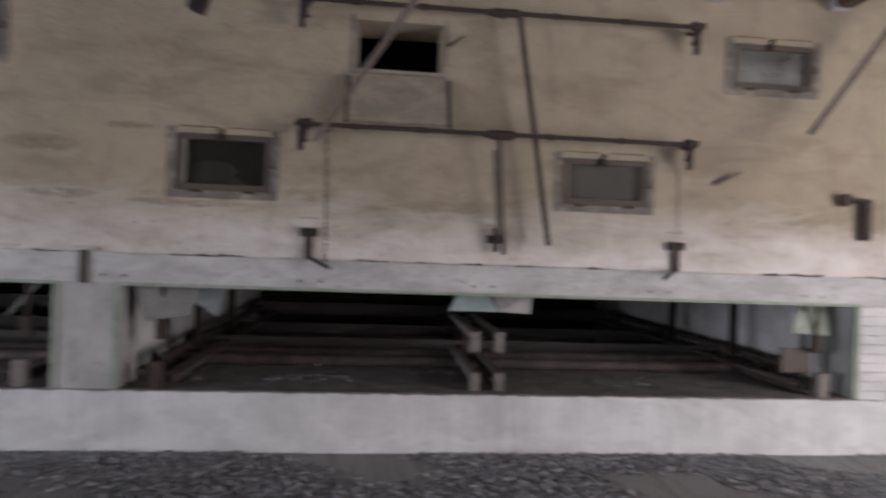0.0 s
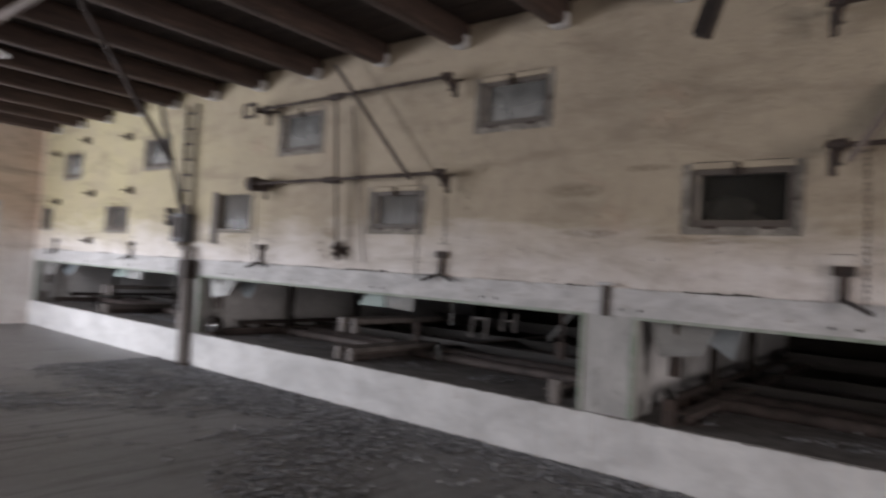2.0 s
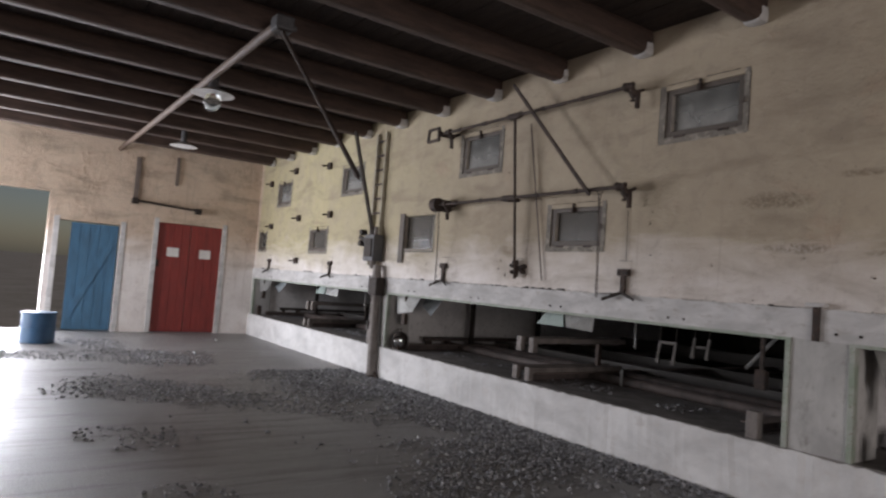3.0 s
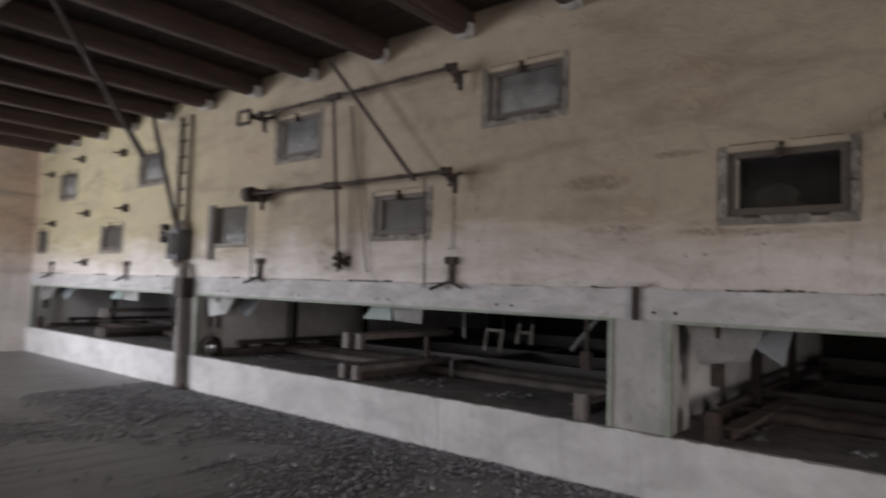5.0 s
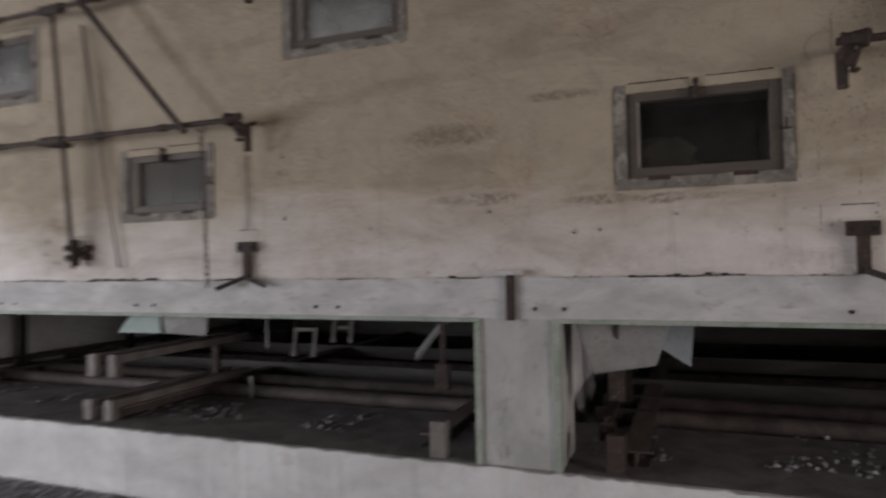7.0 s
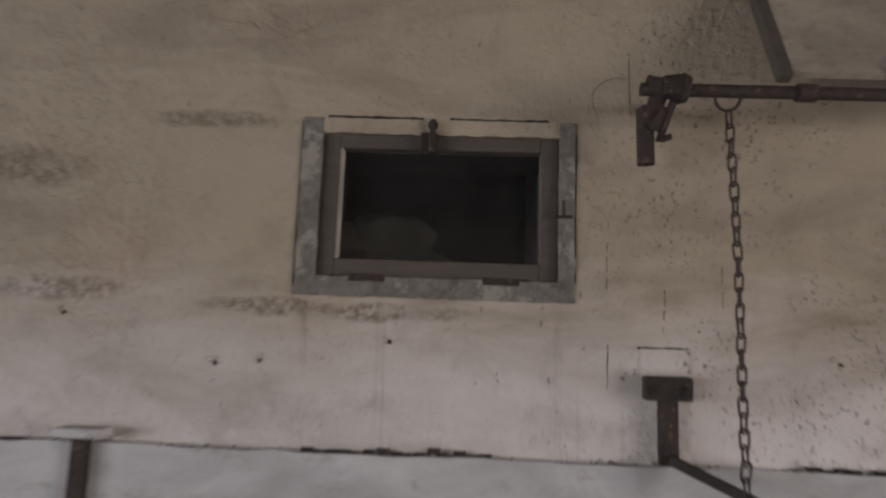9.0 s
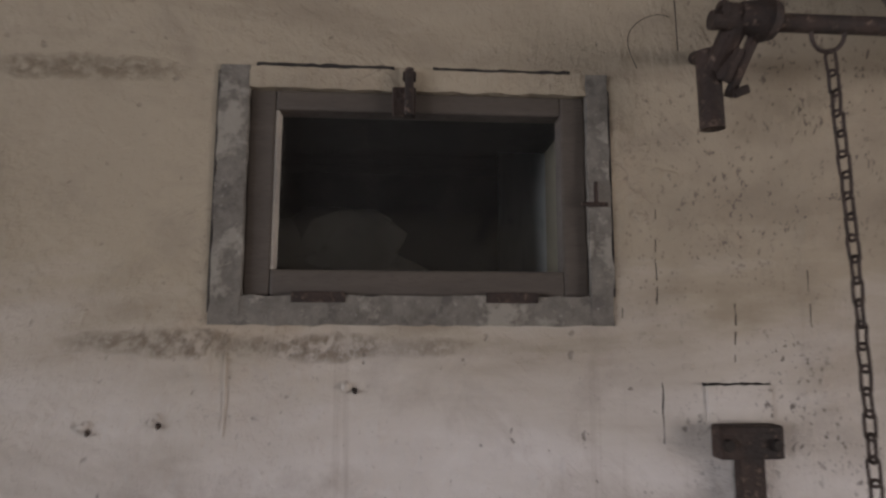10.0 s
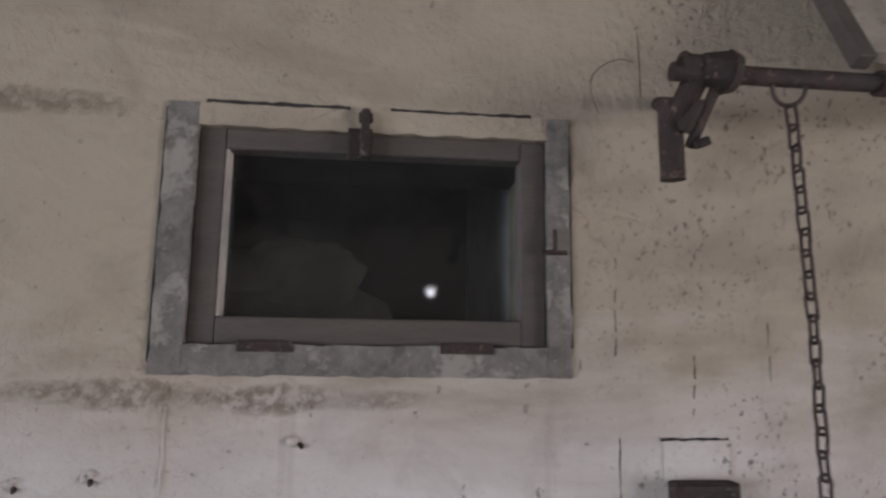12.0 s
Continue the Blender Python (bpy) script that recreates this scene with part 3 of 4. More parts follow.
# ---- windows ----
def window(n, rect, pane, label, open_=False, latch=True):
    a, b, c, d = rect
    w = empty(f"window_{n}", label, "window", "small windows", "structure", (a, WALL, c))

    def strip(name, x0, x1, y0, y1, z0, z1, mat, bev=0.004, lab=""):
        return part(name, box(B(), x0 - a, x1 - a, y0 - WALL, y1 - WALL, z0 - c, z1 - c, bev), mat, w, lab)

    s = 0.022 if open_ else 0.05
    for x0, x1, z0, z1, ax, mat in ((a, a + s, c, d, 1, SURROUND), (b - s * 0.8, b, c, d, 1, SURROUND), (a + s, b - s * 0.8, c, c + s, 0, SURROUND), (a + s, b - s * 0.8, d - s * 0.8, d, 0, PLASTER)):
        part("surround", rough_box(B(), x0 - a, x1 - a, -0.005, 0.03, z0 - c, z1 - c, 0.02, 0.0022, ax), mat, w, "weathered grey surround board" if mat is SURROUND else "limewashed surround board")
    x0, x1, z0, z1 = a + s, b - s * 0.8, c + s, d - s * 0.8
    if open_:
        strip("jamb", x0, x0 + 0.02, WALL + 0.0, BACK, z0, z1, GREYWOOD)
        strip("sill", x0 + 0.02, x1, WALL - 0.012, BACK, z0, z0 + 0.02, GREYWOOD)
        if pane is GRIMYGLASS:
            strip("pane", x0 + 0.02, x1, WALL + 0.05, WALL + 0.054, z0 + 0.02, z1, pane, 0).visible_shadow = False
        return w
    for f0, f1 in ((0.09, 0.44), (0.54, 0.9)):
        strip_ = rough_box(B(), (b - a) * f0, (b - a) * f1, -0.007, 0.01, d - c - 0.001, d - c + 0.004, 0.012, 0.0016)
        part("open_joint", strip_, SHADEJOINT, w, "dark open joint over the surround")
    strip("open_joint", a - 0.004, a, WALL - 0.004, WALL + 0.01, c + 0.02, d - 0.01, SHADEJOINT, 0.001)
    strip("open_joint", b, b + 0.003, WALL - 0.004, WALL + 0.01, c + 0.05, d - 0.03, SHADEJOINT, 0.001)
    f = 0.045
    y0, y1 = WALL + 0.008, WALL + 0.055
    strip("sash", x0, x0 + f, y0, y1, z0, z1, BROWNWOOD, 0.005)
    strip("sash", x1 - f, x1, y0, y1, z0, z1, BROWNWOOD, 0.005)
    strip("sash", x0 + f, x1 - f, y0, y1, z0, z0 + f, BROWNWOOD, 0.005)
    strip("sash", x0 + f, x1 - f, y0, y1, z1 - f * 0.8, z1, BROWNWOOD, 0.005)
    p = strip("pane", x0 + f - 0.004, x1 - f + 0.004, WALL + 0.044, WALL + 0.048, z0 + f - 0.004, z1 - f * 0.8 + 0.004, pane, 0)
    p.visible_shadow = False
    # added dark boxes: shade painted over the lit reveal behind the pane
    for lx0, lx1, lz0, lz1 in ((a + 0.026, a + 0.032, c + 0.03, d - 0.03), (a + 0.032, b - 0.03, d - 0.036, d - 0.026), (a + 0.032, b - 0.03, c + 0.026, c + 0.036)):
        strip("lining", lx0, lx1, WALL + 0.06, BACK + 0.004, lz0, lz1, SHADEJOINT, 0, "added dark lining that paints shade into the wall's thickness")
    # left bead alone in paler wood: the edge's highlight is in its colour
    strip("bead_highlight", x0 + f, x0 + f + 0.006, WALL + 0.010, WALL + 0.043, z0 + f, z1 - f * 0.8, GREYWOOD, 0.002)
    if latch:
        xm = (x0 + x1) / 2 - 0.02
        strip("latch_plate", xm - 0.03, xm + 0.012, WALL - 0.010, WALL + 0.003, z1 - 0.05, z1 + 0.005, RUST, 0.003, "rusted latch plate")
        bm = B()
        rod(bm, (xm - a, -0.018, z1 - c - 0.05), (xm - a, -0.018, z1 - c + 0.035), 0.008)
        box(bm, xm - a - 0.012, xm - a + 0.012, -0.022, -0.004, z1 - c + 0.015, z1 - c + 0.03, 0.003)
        part("latch_bolt", bm, RUST, w, smooth=True)
        for hx in (x0 + 0.13, x1 - 0.14):
            strip("hinge", hx - 0.045, hx + 0.045, WALL - 0.009, WALL + 0.004, z0 - 0.012, z0 + 0.006, RUST, 0.002)
        bm = B()
        rod(bm, (x1 - a - 0.015, -0.012, (z0 + z1) / 2 - c - 0.02), (x1 - a + 0.03, -0.014, (z0 + z1) / 2 - c - 0.02), 0.004, 8)
        rod(bm, (x1 - a + 0.01, -0.014, (z0 + z1) / 2 - c - 0.02), (x1 - a + 0.01, -0.014, (z0 + z1) / 2 - c + 0.02), 0.004, 8)
        part("side_hook", bm, RUST, w)
    return w


for n, r in enumerate(LOWER):
    if n == 4:
        window(n + 1, r, GLASS, "small dark window with brown sash and weathered grey surround")
    elif n == 2:
        window(n + 1, r, GRIMYGLASS, "small frameless window with grimy brown glass and narrow leaf beside it", open_=True)
    else:
        window(n + 1, r, GRIMYGLASS, "small dusty window with brown sash and grey surround")
for n, r in enumerate(UPPER):
    window(n + 7, r, DUSTYSHEENGLASS, "small dark open window hole with grey wooden jambs" if n == 4 else "small dusty window with pale glass, a painted reflection and dark sash", open_=n == 4)

# what stands behind the near window
thing("bin_partition", box(B(), -0.83, -0.72, BACK + 0.01, 5.3, 1.26, 3.3, 0.01), PITWALL, "pale plastered partition behind the window", "wall", kind="structure")
bm = B()
for k in range(14):
    bmesh.ops.create_icosphere(bm, subdivisions=2, radius=random.uniform(0.06, 0.13), matrix=Matrix.Translation((random.uniform(-1.58, -1.26), random.uniform(4.5, 4.56), random.uniform(1.6, 1.84))) @ Matrix.Diagonal((1.2, 0.7, 0.8, 1)))
for v in bm.verts:
    v.co += 0.05 * noise.noise_vector(v.co * 13.0)
box(bm, -1.66, -1.2, 4.46, 4.7, 1.252, 1.7, 0.03)
thing("sack_pile", bm, SACK, "dusty pale sacks slumped behind the window", "sacks", smooth=True)

# leaf of the open upper window, hinged at its foot and lying on the shaft
a, b, c, d = UPPER[4]
bm = plate(B(), [(a - 0.005, WALL - 0.012, c - 0.005), (b + 0.01, WALL - 0.012, c - 0.005), (b + 0.01, 3.855, 2.138), (a - 0.005, 3.855, 2.138)], 0.02)
leaf = thing("window_leaf", bm, LEAFWOOD, "weathered ochre grey window leaf folded down onto the iron shaft", "window leaf")
part("edge_batten", bar(B(), (a - 0.005, WALL - 0.03, c - 0.02), (a - 0.005, 3.845, 2.132), 0.03, 0.03), BROWNWOOD, leaf)
part("edge_batten", bar(B(), (b + 0.01, WALL - 0.03, c - 0.02), (b + 0.01, 3.845, 2.132), 0.03, 0.03), BROWNWOOD, leaf)
# leaf of the open lower window
a, b, c, d = LOWER[2]
thing("window_leaf", box(B(), a - 0.03, a + 0.07, WALL - 0.028, WALL - 0.006, c - 0.13, d, 0.004), BROWNWOOD, "brown window leaf hanging beside its opening", "window leaf")


# ---- shafts, brackets, pipes and chains on the wall ----
SHY = 3.86


def shaft(x0, x1, xm, z, overhang=0.04):
    """An iron shaft on two wall brackets, with bearings, a coupling and collars."""
    s = empty("line_shaft", "rusty iron shaft carried on wall brackets", "shaft", "line shafts", at=(x0, SHY, z))
    d = WALL - SHY
    length = x1 - x0
    part("shaft_rod", rod(B(), (0, 0, 0), (length, 0, 0), 0.015, 14), RUST, s, smooth=True)
    for x, side in ((overhang, 1), (length - 0.04, -1)):
        px = x - 0.028 * side
        bm = rod(B(), (px, 0.075, -0.155), (px - 0.004 * side, 0.07, -0.02), 0.0205, 16)
        part("stub_pipe", bm, RUST, s, "dark open ended pipe stub", smooth=True)
        bm = B()
        rod(bm, (px + 0.02 * side, d - 0.002, 0.012), (px + 0.01 * side, 0.06, -0.03), 0.013, 14)
        rod(bm, (px + 0.004 * side, 0.075, -0.06), (x - 0.012 * side, 0.0, 0.006), 0.02, 14)
        bar(bm, (px + 0.012 * side, 0.06, -0.075), (px + 0.03 * side, 0.03, -0.03), 0.03, 0.03, 0.006)
        part("bracket", bm, RUST, s)
        part("strut", bar(B(), (px + 0.028 * side, 0.07, -0.10), (x + 0.02 * side, 0.004, -0.01), 0.016, 0.013), RUST, s)
        bm = B()
        rod(bm, (x - 0.04 * side, 0, 0.012), (x - 0.012 * side, 0, 0.01), 0.019, 16)
        rod(bm, (x - 0.012 * side, 0, 0.01), (x + 0.03 * side, 0, 0.004), 0.022, 16, 0.034)
        rod(bm, (x + 0.03 * side, 0, 0.004), (x + 0.046 * side, 0, 0.002), 0.036, 16, 0.03)
        ring(bm, (x - 0.04 * side, 0, 0.012), (1, 0, 0), 0.016, 0.006, 16)
        part("bearing", bm, RUST, s, smooth=True)
        part("set_bolt", rod(B(), (px + 0.03 * side, 0.055, -0.10), (px + 0.052 * side, 0.05, -0.092), 0.008, 8), RUST, s)
    bm = B()
    rod(bm, (xm - x0 - 0.09, 0, 0), (xm - x0 + 0.09, 0, 0), 0.026, 16)
    rod(bm, (xm - x0 - 0.12, 0, -0.01), (xm - x0 + 0.0, 0, -0.03), 0.012, 10)
    part("coupling", bm, RUST, s, smooth=True)
    for f in (0.14, 0.3, 0.62, 0.8):
        part("collar", rod(B(), (f * length - 0.02, 0, 0), (f * length + 0.02, 0, 0), 0.021, 14), RUST, s, smooth=True)
    return s


def socket(x, z=1.46, stem=True, arm=-1, both=False):
    """A rusty guide box on the wall, with a stem and a lever under it."""
    s = empty("lever_guide", "rusty iron guide box with a lever on the wall", "lever", "lever guides", at=(x, WALL, z))
    part("guide_box", box(B(), -0.056, 0.056, -0.035, -0.002, -0.054, 0.002, 0.005), RUST, s)
    part("guide_lip", box(B(), -0.05, 0.05, -0.040, -0.03, -0.012, 0.0, 0.003), RUST, s)
    for dx in (-0.042, 0.042):
        part("bolt", rod(B(), (dx, -0.042, -0.03), (dx, -0.03, -0.03), 0.009, 8, 0.012), DARKIRON, s)
    part("mortar_patch", box(B(), -0.058, 0.058, -0.004, 0.004, 0.006, 0.066, 0.002), PLASTER, s, "limewashed mortar patch in a cut recess")
    # dark strip painting the thin shadow along the recess's top edge
    part("recess_shade", rough_box(B(), -0.064, 0.056, -0.005, 0.003, 0.066, 0.069, 0.009, 0.0018), SHADEJOINT, s)
    if stem:
        part("stem", box(B(), -0.022, 0.022, -0.032, -0.008, -0.20, -0.05, 0.004), RUST, s)
        reach = 0.09 if both else 0.16
        part("lever", bar(B(), (0, -0.03, -0.185), (arm * 0.15, -reach, -0.25), 0.016, 0.024), DARKIRON, s)
        if both:
            part("lever", bar(B(), (0, -0.03, -0.19), (-arm * 0.15, -0.07, -0.235), 0.014, 0.02), DARKIRON, s)
    else:
        part("end_pipe", rod(B(), (0.0, -0.045, 0.05), (0.004, -0.045, -0.11), 0.02, 14), RUST, s, smooth=True)
        for dx, dz in () if x > -3 else ((-0.085, 0.0), (0.08, -0.005), (-0.075, -0.06), (0.07, -0.055), (-0.05, 0.03)):
            part("lug", rod(B(), (dx, -0.05, dz), (dx * 0.9, -0.001, dz), 0.017, 8, 0.024), RUST, s)
    return s


LINK = None


def chain(x0, y0, z0, x1, y1, z1):
    """A hanging chain of welded links."""
    global LINK
    if LINK is None:
        bm = B()
        pts = []
        for i in range(16):
            a = 2 * math.pi * i / 16
            pts.append(Vector((0.0092 * math.cos(a), 0, 0.0092 * math.sin(a) + (0.0125 if math.sin(a) >= 0 else -0.0125))))
        rows = []
        for i, c in enumerate(pts):
            t = (pts[(i + 1) % 16] - pts[i - 1]).normalized()
            out = t.cross(Vector((0, 1, 0)))
            rows.append([bm.verts.new(c + 0.0028 * (math.cos(b) * out + math.sin(b) * Vector((0, 1, 0)))) for b in (2 * math.pi * j / 6 for j in range(6))])
        for i in range(16):
            for j in range(6):
                bm.faces.new((rows[i][j], rows[i][(j + 1) % 6], rows[(i + 1) % 16][(j + 1) % 6], rows[(i + 1) % 16][j]))
        LINK = mesh_of("link", bm, CHAINIRON, True)
    p, q = Vector((x0, y0, z0)), Vector((x1, y1, z1))
    c = empty("chain", "dark rusty iron chain hanging from the shaft", "chain", "chains", at=p)
    top = ring(B(), (0, 0, -0.005), (0, 1, 0.2), 0.028, 0.004, 18, 6)
    part("top_ring", top, CHAINIRON, c, smooth=True)
    n = int((q - p).length / 0.0335)
    for i in range(1, n):
        o = new("link", LINK)
        o.parent = c
        f = i / n
        off = (q - p) * f + Vector((0.004 * math.sin(5 * f), 0, 0)) + Vector((0, 0, -0.02 * (1 - f)))
        o.matrix_basis = Matrix.Translation(off) @ pose(0, 0, 0, 0, random.uniform(-6, 6), (90 if i % 2 else 0) + random.uniform(-14, 14))
    return c


def shaft_set(xl, xm, xr, zlow, zup, sockets, chain_x, overhang):
    shaft(xl, xr, xm, zlow, overhang)
    shaft(xl - 0.02, xr + 0.02, xm, zup, overhang)
    for x, st in zip(sockets, (True, False, True)):
        socket(x, 1.455, st, 1 if -1 < x < 0 else -1, x < -3)
    for cx in chain_x:
        chain(cx, SHY, zlow - 0.012, cx + 0.028, 3.87, 1.205)
    for x in sockets[2:]:
        thing("pull_wire", rod(B(), (x, WALL - 0.012, zlow - 0.16), (x + 0.01, WALL - 0.012, 1.53), 0.003, 6), PIPE, "thin rusty wire running down the wall", "wire", "pull wires")
    # twin drive pipe from the upper shaft down to the middle guide
    p = empty("drive_pipes", "pair of rusty upright pipes between shaft and guide", "pipe", "drive pipes", at=(xm + 0.03, 3.90, 1.36))
    top = (zup if xm < -3 else zlow) - 1.36 - 0.02
    part("pipe", rod(B(), (-0.04, -0.03, top), (0.03, 0.04, -0.03), 0.013), RUST, p, smooth=True)
    part("pipe", rod(B(), (-0.062, -0.01, top - 0.08), (-0.004, 0.06, 0.05), 0.010), PIPE, p, smooth=True)
    if xm < -3:
        part("clamp", box(B(), -0.05, 0.04, -0.02, 0.035, 0.69, 0.72, 0.004), RUST, p)
    part("elbow", rod(B(), (-0.09, -0.04, top + 0.01), (0.04, -0.04, top + 0.01), 0.027), RUST, p, smooth=True)


shaft_set(-5.93, -4.72, -3.37, 2.085, 2.87, (-5.92, -4.69, -3.45), (-3.62, -5.88), 0.14)
shaft_set(-0.71, 0.60, 1.93, 2.105, 2.89, (-0.612, 0.61, 1.88), (-0.515,), 0.06)


# hub and yoke at the west ends of the western shafts
g = empty("shaft_hub", "rusty round hub on the end of the shaft", "hub", at=(-5.93, SHY, 2.085))
part("hub", rod(B(), (-0.05, 0, 0), (0.05, 0, 0), 0.075, 20), RUST, g, smooth=True)
part("hub_cap", rod(B(), (-0.075, 0, 0), (-0.05, 0, 0), 0.04, 16), DARKIRON, g, smooth=True)
part("hub_plate", box(B(), -0.06, 0.06, 0.03, WALL - SHY - 0.002, -0.06, 0.06, 0.008), RUST, g)
g = empty("shaft_yoke", "open rusty iron yoke on the end of the shaft", "yoke", at=(-6.0, SHY, 2.87))
for p, q in (((-0.12, -0.04, 0.06), (0.08, -0.04, 0.06)), ((-0.14, -0.04, -0.07), (0.08, -0.04, -0.07)), ((-0.14, -0.04, -0.07), (-0.12, -0.04, 0.06)), ((0.07, -0.04, -0.07), (0.07, -0.04, 0.06))):
    part("yoke_bar", bar(B(), p, q, 0.025, 0.03), RUST, g)
part("yoke_arm", bar(B(), (0.07, -0.03, 0.0), (0.07, WALL - SHY - 0.003, 0.0), 0.03, 0.05), RUST, g)

# thin wire looped over the near bracket
g = empty("wire_loop", "thin dark wire looped over the bracket", "wire", at=(-0.725, WALL - 0.012, 2.125))
bm = B()
pts = [(0.062 * math.cos(u) * (1 + 0.12 * math.sin(3 * u)), 0.004 * math.sin(2 * u), 0.07 * math.sin(u)) for u in (1.25 + 0.22 * k for k in range(12))]
for p, q in zip(pts, pts[1:]):
    rod(bm, p, q, 0.0008, 6)
part("loop", bm, DARKIRON, g)
part("wire_end", rod(B(), (0.03, 0.0, 0.0), (0.028, 0.0, 0.12), 0.0012, 6), DARKIRON, g)


def stay(p, q, w, h, label, mat=BARWOOD):
    return thing("stay_bar", bar(B(), p, q, w, h, 0.004), mat, label, "bar", "stay bars")


stay((-3.70, 3.83, 2.04), (-4.70, 3.80, 3.15), 0.022, 0.03, "dark slanting iron bar from shaft to joist", RUST)
stay((-0.53, 3.31, 1.915), (0.64, 2.10, 3.335), 0.03, 0.022, "grey brown slanting wooden bar before the open window")
stay((2.68, 3.78, 2.21), (3.47, 3.72, 3.335), 0.045, 0.03, "grey brown slanting wooden bar below the joists")
stay((-3.58, 1.69, 1.83), (-4.78, 1.55, 3.05), 0.026, 0.022, "dark slanting bar hanging from the end of the ceiling pole", RUST)
stay((0.70, 3.875, 2.87), (0.95, 3.9, 1.40), 0.032, 0.028, "rusty leaning bar against the wall", RUST)
stay((-4.62, 3.98, 2.80), (-4.36, 4.0, 1.33), 0.013, 0.013, "thin grey bar leaning on the wall", BARWOOD)


# hook bar over the pier
h = empty("hook_bar", "short rusty bar hooked over the beam's edge", "hook", at=(-1.99, 4.0, 1.06))
part("hook_shank", box(B(), -0.02, 0.02, -0.018, 0.004, 0.0, 0.215, 0.004), RUST, h)
part("hook_head", box(B(), -0.06, 0.055, -0.03, 0.03, 0.205, 0.228, 0.006), CONCRETE, h)

# small iron guides on the west end of the wall
for x, z in ((-10.43, 2.93), (-9.11, 2.88), (-11.55, 2.80), (-10.16, 2.12), (-8.96, 2.13), (-11.40, 2.02), (-10.13, 1.42)):
    g = empty("wall_guide", "small rusty iron guide bracket on the wall", "bracket", "wall guides", at=(x, WALL, z))
    part("guide_box", box(B(), -0.05, 0.05, -0.05, 0.0, -0.05, 0.05, 0.01), RUST, g)
    part("guide_pin", rod(B(), (-0.02, -0.05, 0), (-0.03, -0.13, -0.01), 0.012), RUST, g)
socket(-8.83, 1.43, True, -1, True)
socket(-11.35, 1.43, True, -1, True)

# ---- post with switch box and ladder conduit ----
p = empty("service_post", "grey post on the floor against the parapet", "post", at=(-7.20, 3.93, 0.0))
part("post_shaft", rod(B(), (0.0, 0, 0.03), (-0.08, 0.01, 1.40), 0.062, 20, 0.055), BLOCK, p, smooth=True)
part("foot", rod(B(), (0.005, 0.0, 0.0), (0, 0, 0.12), 0.052, 20, 0.052), RUST, p, smooth=True)
for k in range(3):
    part("foot_bar", bar(B(), (0, 0, 0.1), (0.13 * math.cos(2.1 * k + 0.4), 0.05 * math.sin(2.1 * k + 0.4), 0.01), 0.03, 0.03), RUST, p)
part("sleeve", box(B(), -0.14, 0.06, -0.07, 0.06, 1.02, 1.24, 0.012), DARKIRON, p)
c = empty("cable_ladder", "narrow cable ladder rising up the wall", "conduit", at=(-7.50, WALL, 1.40))
for dx in (-0.115, 0.115):
    part("rail", box(B(), dx - 0.018, dx + 0.018, -0.05, -0.01, 0.0, 1.74, 0.003), LADDER, c)
for i in range(9):
    part("rung", box(B(), -0.1, 0.1, -0.04, -0.02, 0.1 + 0.19 * i, 0.125 + 0.19 * i, 0.002), RUST, c)
s = empty("switch_box", "dark grey electric switch box on the wall", "switch box", at=(-7.42, 3.95, 1.62))
part("housing", box(B(), -0.13, 0.13, -0.09, 0.06, -0.17, 0.17, 0.015), SWITCHBOX, s)
part("cover", box(B(), -0.08, 0.10, -0.11, -0.085, -0.12, 0.12, 0.01), DARKIRON, s)
part("lever", bar(B(), (-0.13, -0.04, 0.08), (-0.30, -0.06, 0.14), 0.05, 0.05), DARKIRON, s)
for kx, kz in ((-0.22, 0.20), (-0.24, 0.06)):
    part("knob", rod(B(), (kx, -0.10, kz), (kx, -0.02, kz), 0.04, 14), DARKIRON, s, smooth=True)
for kx in (-0.07, 0.06):
    part("conduit_stub", rod(B(), (kx, -0.03, 0.17), (kx + 0.01, -0.03, 0.27), 0.025, 12), BLOCK, s, smooth=True)
part("gland", rod(B(), (0.02, -0.02, -0.17), (0.03, -0.02, -0.26), 0.04), BLOCK, s)
stay((-7.40, 3.90, 1.80), (-7.72, 3.70, 3.14), 0.04, 0.04, "dark slanting conduit above the switch box", DARKIRON)

# ---- west doors ----
d = empty("door_1", "closed red double door with two paper notices", "door", kind="structure", at=(WEST, 2.28, 0))
for y0, y1 in ((0.0, 0.545), (0.555, 1.10)):
    lf = part("door_leaf", box(B(), -0.09, -0.045, y0, y1, 0.01, 1.925, 0.004), REDPAINT, d)
    for k in range(4):
        w = (y1 - y0) / 4
        part("plank", box(B(), -0.045, -0.035, y0 + k * w + 0.004, y0 + (k + 1) * w - 0.004, 0.02, 1.92, 0.003), REDPAINT, lf)
    part("notice", box(B(), -0.036, -0.031, (y0 + y1) / 2 - 0.10, (y0 + y1) / 2 + 0.10, 1.34, 1.50), PAPER, lf, "white paper notice")
part("lock", box(B(), -0.036, -0.005, -0.02, 0.05, 1.15, 1.27, 0.006), DARKIRON, d)
d = empty("door_2", "blue plank door standing slightly ajar", "door", kind="structure", at=(WEST - 0.05, 1.66, 0))
lf = part("door_leaf", box(B(), -0.05, -0.01, -0.70, 0.0, 0.02, 1.78, 0.004), BLUEPAINT, d)
for k in range(5):
    part("plank", box(B(), -0.012, 0.0, -0.70 + 0.14 * k + 0.004, -0.56 + 0.14 * k - 0.004, 0.02, 1.78, 0.003), BLUEPAINT, lf)
part("brace", bar(B(), (0.005, -0.66, 0.2), (0.005, -0.06, 1.5), 0.012, 0.09), BLUEPAINT, lf)
